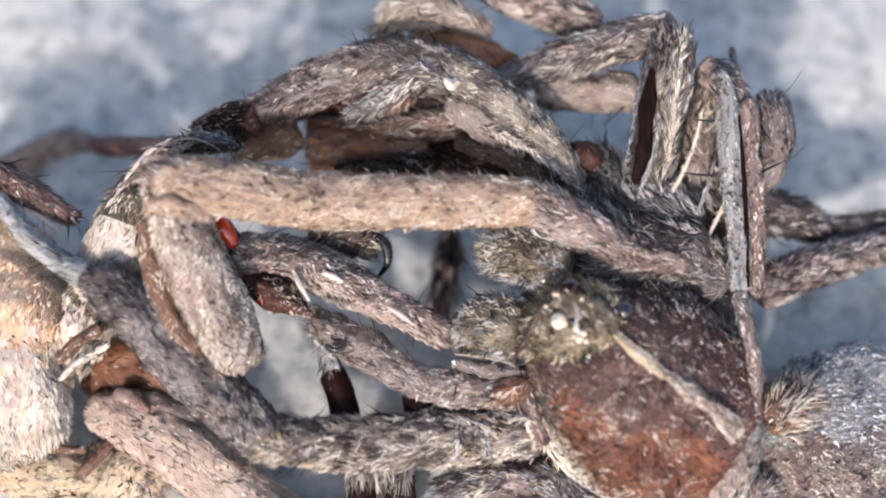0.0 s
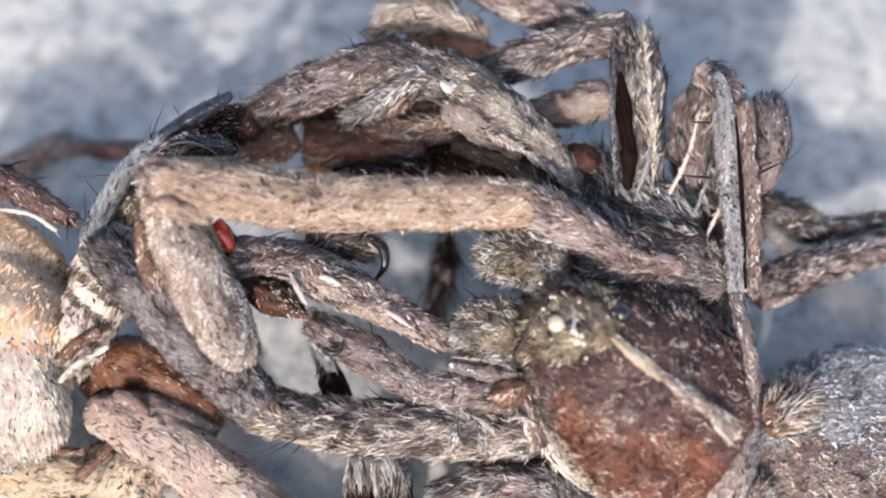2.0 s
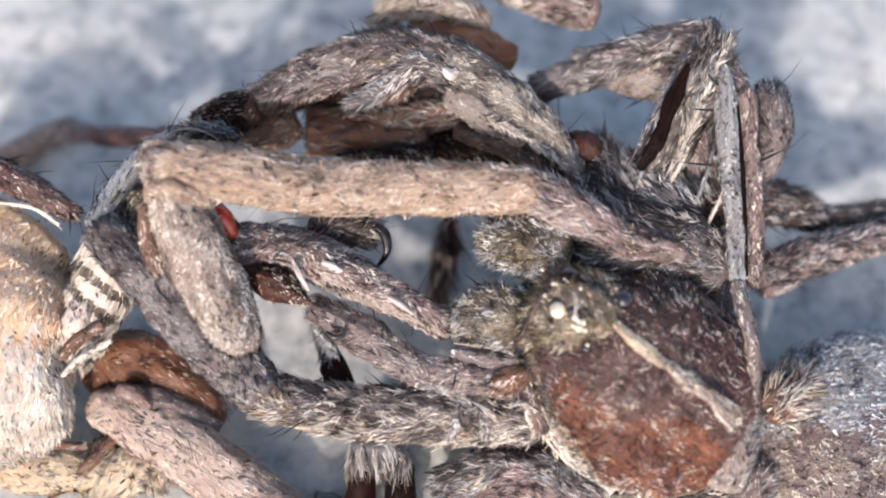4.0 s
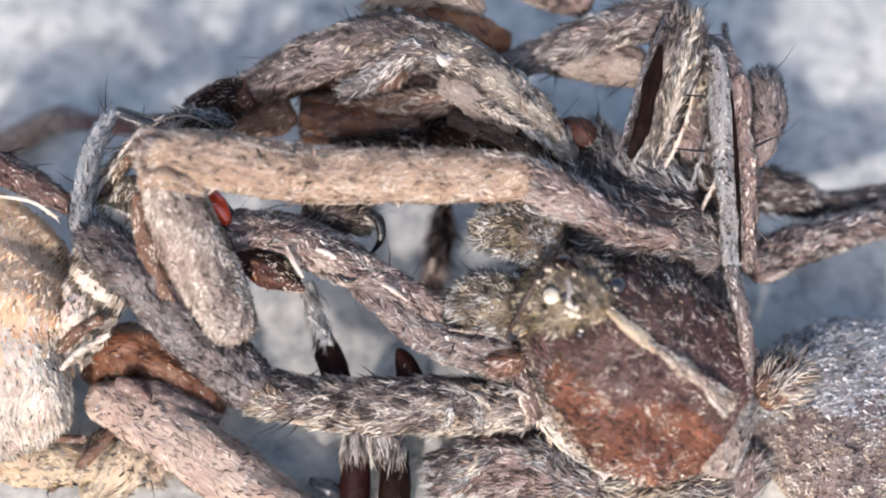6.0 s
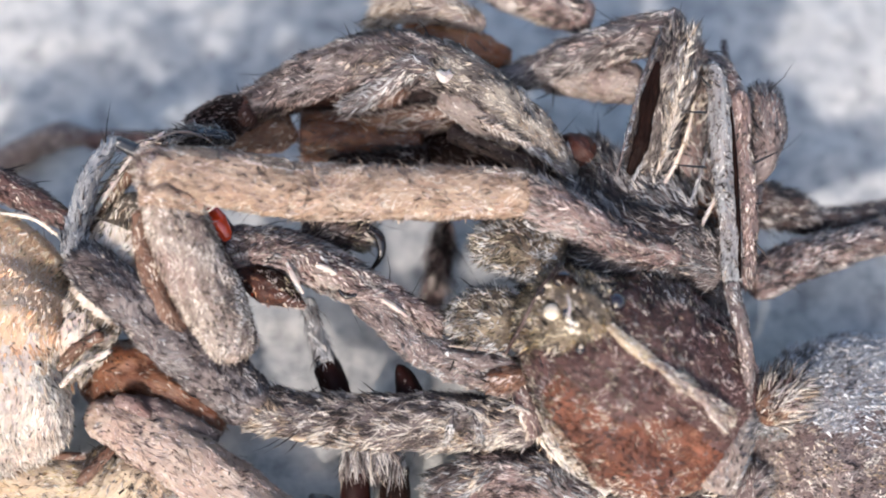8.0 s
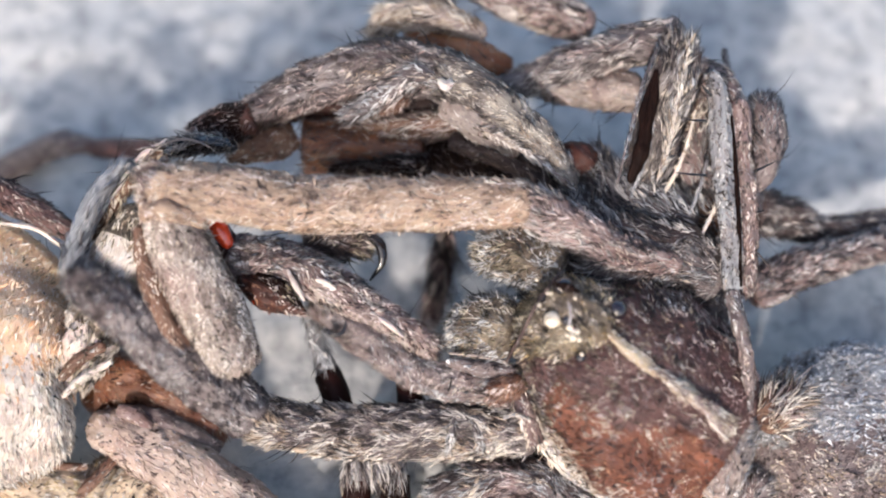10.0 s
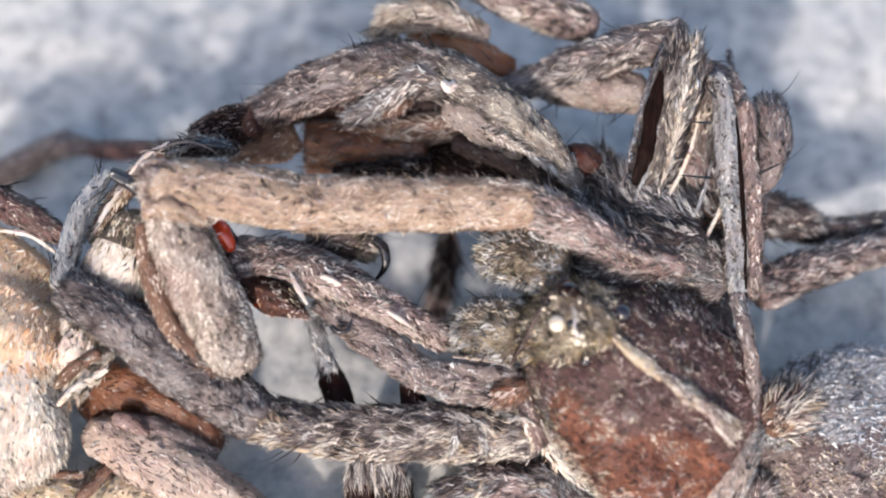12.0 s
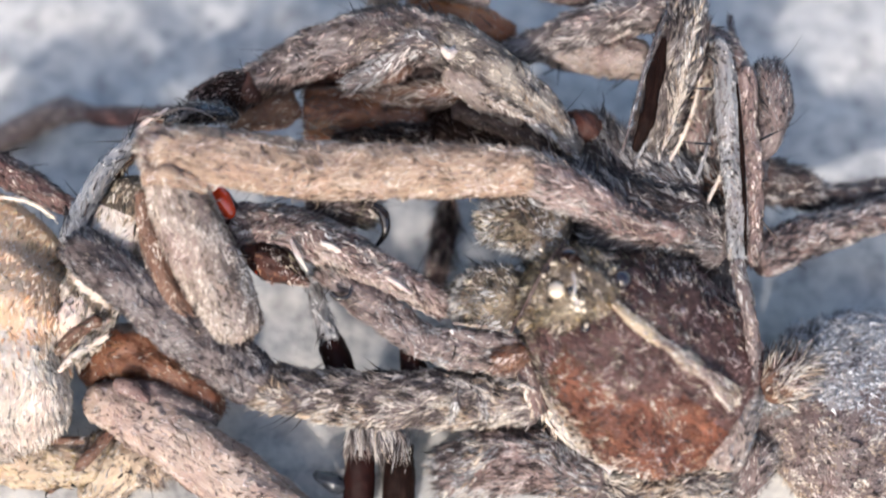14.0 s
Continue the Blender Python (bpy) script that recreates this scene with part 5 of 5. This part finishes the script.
def lift_rows(rows):
    """The second leg rises: seconds, its turn, how far it tips toward the camera, then the turns of its shin and of its foot."""
    at = {ob: Vector(PIVOTS[ob.name]) * MM for ob in (second_leg, arch, hook, upper_crest, spider)}
    keyed = {ob: [] for ob in (second_leg, arch, hook, upper_crest)}
    for t, turn, tip, shin_turn, foot_turn in rows:
        base = Matrix.Rotation(radians(tip), 4, RIGHT) @ Matrix.Rotation(radians(-turn), 4, TOWARD)
        keyed[second_leg].append((t, Matrix.Translation(at[second_leg] - at[spider]) @ base))
        swing = Matrix.Translation(at[arch] - at[second_leg]) @ base.inverted() @ Matrix.Rotation(radians(-shin_turn), 4, TOWARD)
        keyed[arch].append((t, swing))
        keyed[hook].append((t, swing @ Matrix.Translation(at[hook] - at[arch]) @ Matrix.Rotation(radians(-foot_turn), 4, TOWARD)))
        keyed[upper_crest].append((t, swing @ Matrix.Translation(at[upper_crest] - at[arch])))
    for ob, places in keyed.items():
        walk(ob, places)


def drift(ob, rows):
    """rows: seconds, then hundredths of a millimetre across and away over the ground."""
    at = Vector(PIVOTS[ob.name]) * MM
    walk(ob, [(t, Matrix.Translation(at + Vector((a, b, 0)) * 0.01 * MM)) for t, a, b in rows])


def motions():
    drift(spider, [(0.0, 0, 0), (2.0, 0, 0), (2.5, 0, 22), (2.7, 0, 20), (4.8, 0, 2), (5.0, 0, -4), (5.5, -5, 24), (6.0, -14, 24), (7.5, -14, 25),
                   (9.0, -14, 34), (10.0, -14, 38), (10.5, -2, 14), (11.0, -4, 14), (11.5, 0, 0), (14.0, 0, 0)])
    drift(pale, [(0.0, -10, 68), (2.5, -4, 76), (4.8, 0, 40), (5.0, 0, 36), (5.5, 0, 46), (6.0, 0, 50), (7.5, 0, 50), (10.0, 4, 50), (10.5, 4, 16),
                 (11.0, 4, 16), (11.5, 0, 0), (14.0, 0, 0)])

    joint_rows([first_leg], [(0.0, 0.0), (1.5, 0.3), (2.5, 0.2), (4.8, 1.1), (5.0, 1.2), (5.5, 0.66), (6.0, 0.4), (7.5, 0.36), (10.0, -0.6), (10.5, -0.55),
                             (11.0, -0.25), (11.5, 0.1), (12.5, 0.0), (14.0, 0.0)])
    toe_turns = ((0.85, -4), (1.3, -3), (2.3, 16), (2.8, -6), (4.0, 40), (99.0, 88))
    joint_rows([third_leg, shin, foot, toe], [row + (next(turn for until, turn in toe_turns if row[0] < until),) for row in (
        (0.0, -4.4, 13.8, -86), (0.07, -5, 16, -88), (0.13, -3, 14, -87), (0.2, -1, 13, -85), (0.3, 1, 11, -84), (0.5, 2, 9, -64), (0.7, 2, 9, -34), (0.9, 2, 8.5, -7),
        (1.9, 2, 8.5, -7), (2.5, 2, 8.5, -8), (2.7, 1, 10, -14), (3.7, 2, 9, 0), (4.8, 2, 9, 0), (5.1, 2, 11, -32), (5.3, 0, 10, -26), (5.6, 0, 9.4, -26), (7.0, 0, 9.4, -21),
        (7.4, 0, 8, -20), (7.5, 0, 5, -19), (7.6, 0, 2, -18), (7.8, 0, 5, -18), (9.8, 0, 8, -14), (9.9, 0, 8, -13), (10.0, -1, 5, -9), (10.1, -1, 3, -13), (10.2, 0, 2, -19), (10.4, 0, 0, -23),
        (10.45, 0, 0, -23), (10.5, -1, 2, -21), (10.55, -1, 5, -17), (10.6, 0, 4, -17), (11.0, 0, 4, -9), (11.15, 0, 6, -9), (11.3, 0, 0, -9), (12.7, 0, 0, -9), (12.8, -1, 4, -9),
        (13.0, 0, 2, -9), (14.0, 0, 3, 0))])
    lift_rows([(0.0, 0, 0, 0, 0), (11.3, 0, 0, 0, 0), (11.4, 11, 24, 6, -24), (11.5, 17, 38, 8, -48), (11.6, 16, 36, 7, -46), (11.7, 11, 18, 6, -24),
               (11.8, 5, 8, 2, -8), (11.9, 0, 0, 0, 0), (14.0, 0, 0, 0, 0)])
    joint_rows([fourth_leg, shank], [
        (0.0, -5, 5), (0.5, -5, 5), (1.1, -8, 8), (1.4, -17, 17), (2.0, -17, 17), (2.1, -5, 6), (2.2, 14, -14), (2.5, 12, -14), (2.7, 12, -13), (4.0, 11, -10),
        (4.8, 10, -9), (5.0, 9.3, -8), (5.5, 4, -4), (6.0, 2, -2), (7.5, 1, -1), (10.0, 0, 0), (13.0, 0, 0), (14.0, 1, 0)])
    joint_rows([thin_leg], [(0.0, 0), (1.1, 0), (1.2, 50), (1.3, 110), (1.4, 154), (1.85, 155), (1.95, 168), (2.05, 120), (2.15, 60), (2.3, 10), (2.5, 0), (14.0, 0)])
    joint_rows([palp], [(0.0, 0), (5.6, 0), (5.7, 3), (5.9, 0), (9.7, 0), (10.0, 4), (10.1, 5), (10.2, 9), (10.4, 15), (10.5, 13), (10.6, 8), (10.75, 3), (10.9, 0), (14.0, 0)])
    joint_rows([palp_low], [(0.0, -6.5), (5.5, -5), (5.7, 2), (5.9, 8), (7.5, 8), (9.8, 4), (10.0, -2), (10.2, -6), (10.4, -10), (10.6, 0), (10.9, 2), (11.1, 0), (14.0, 0)])


motions()
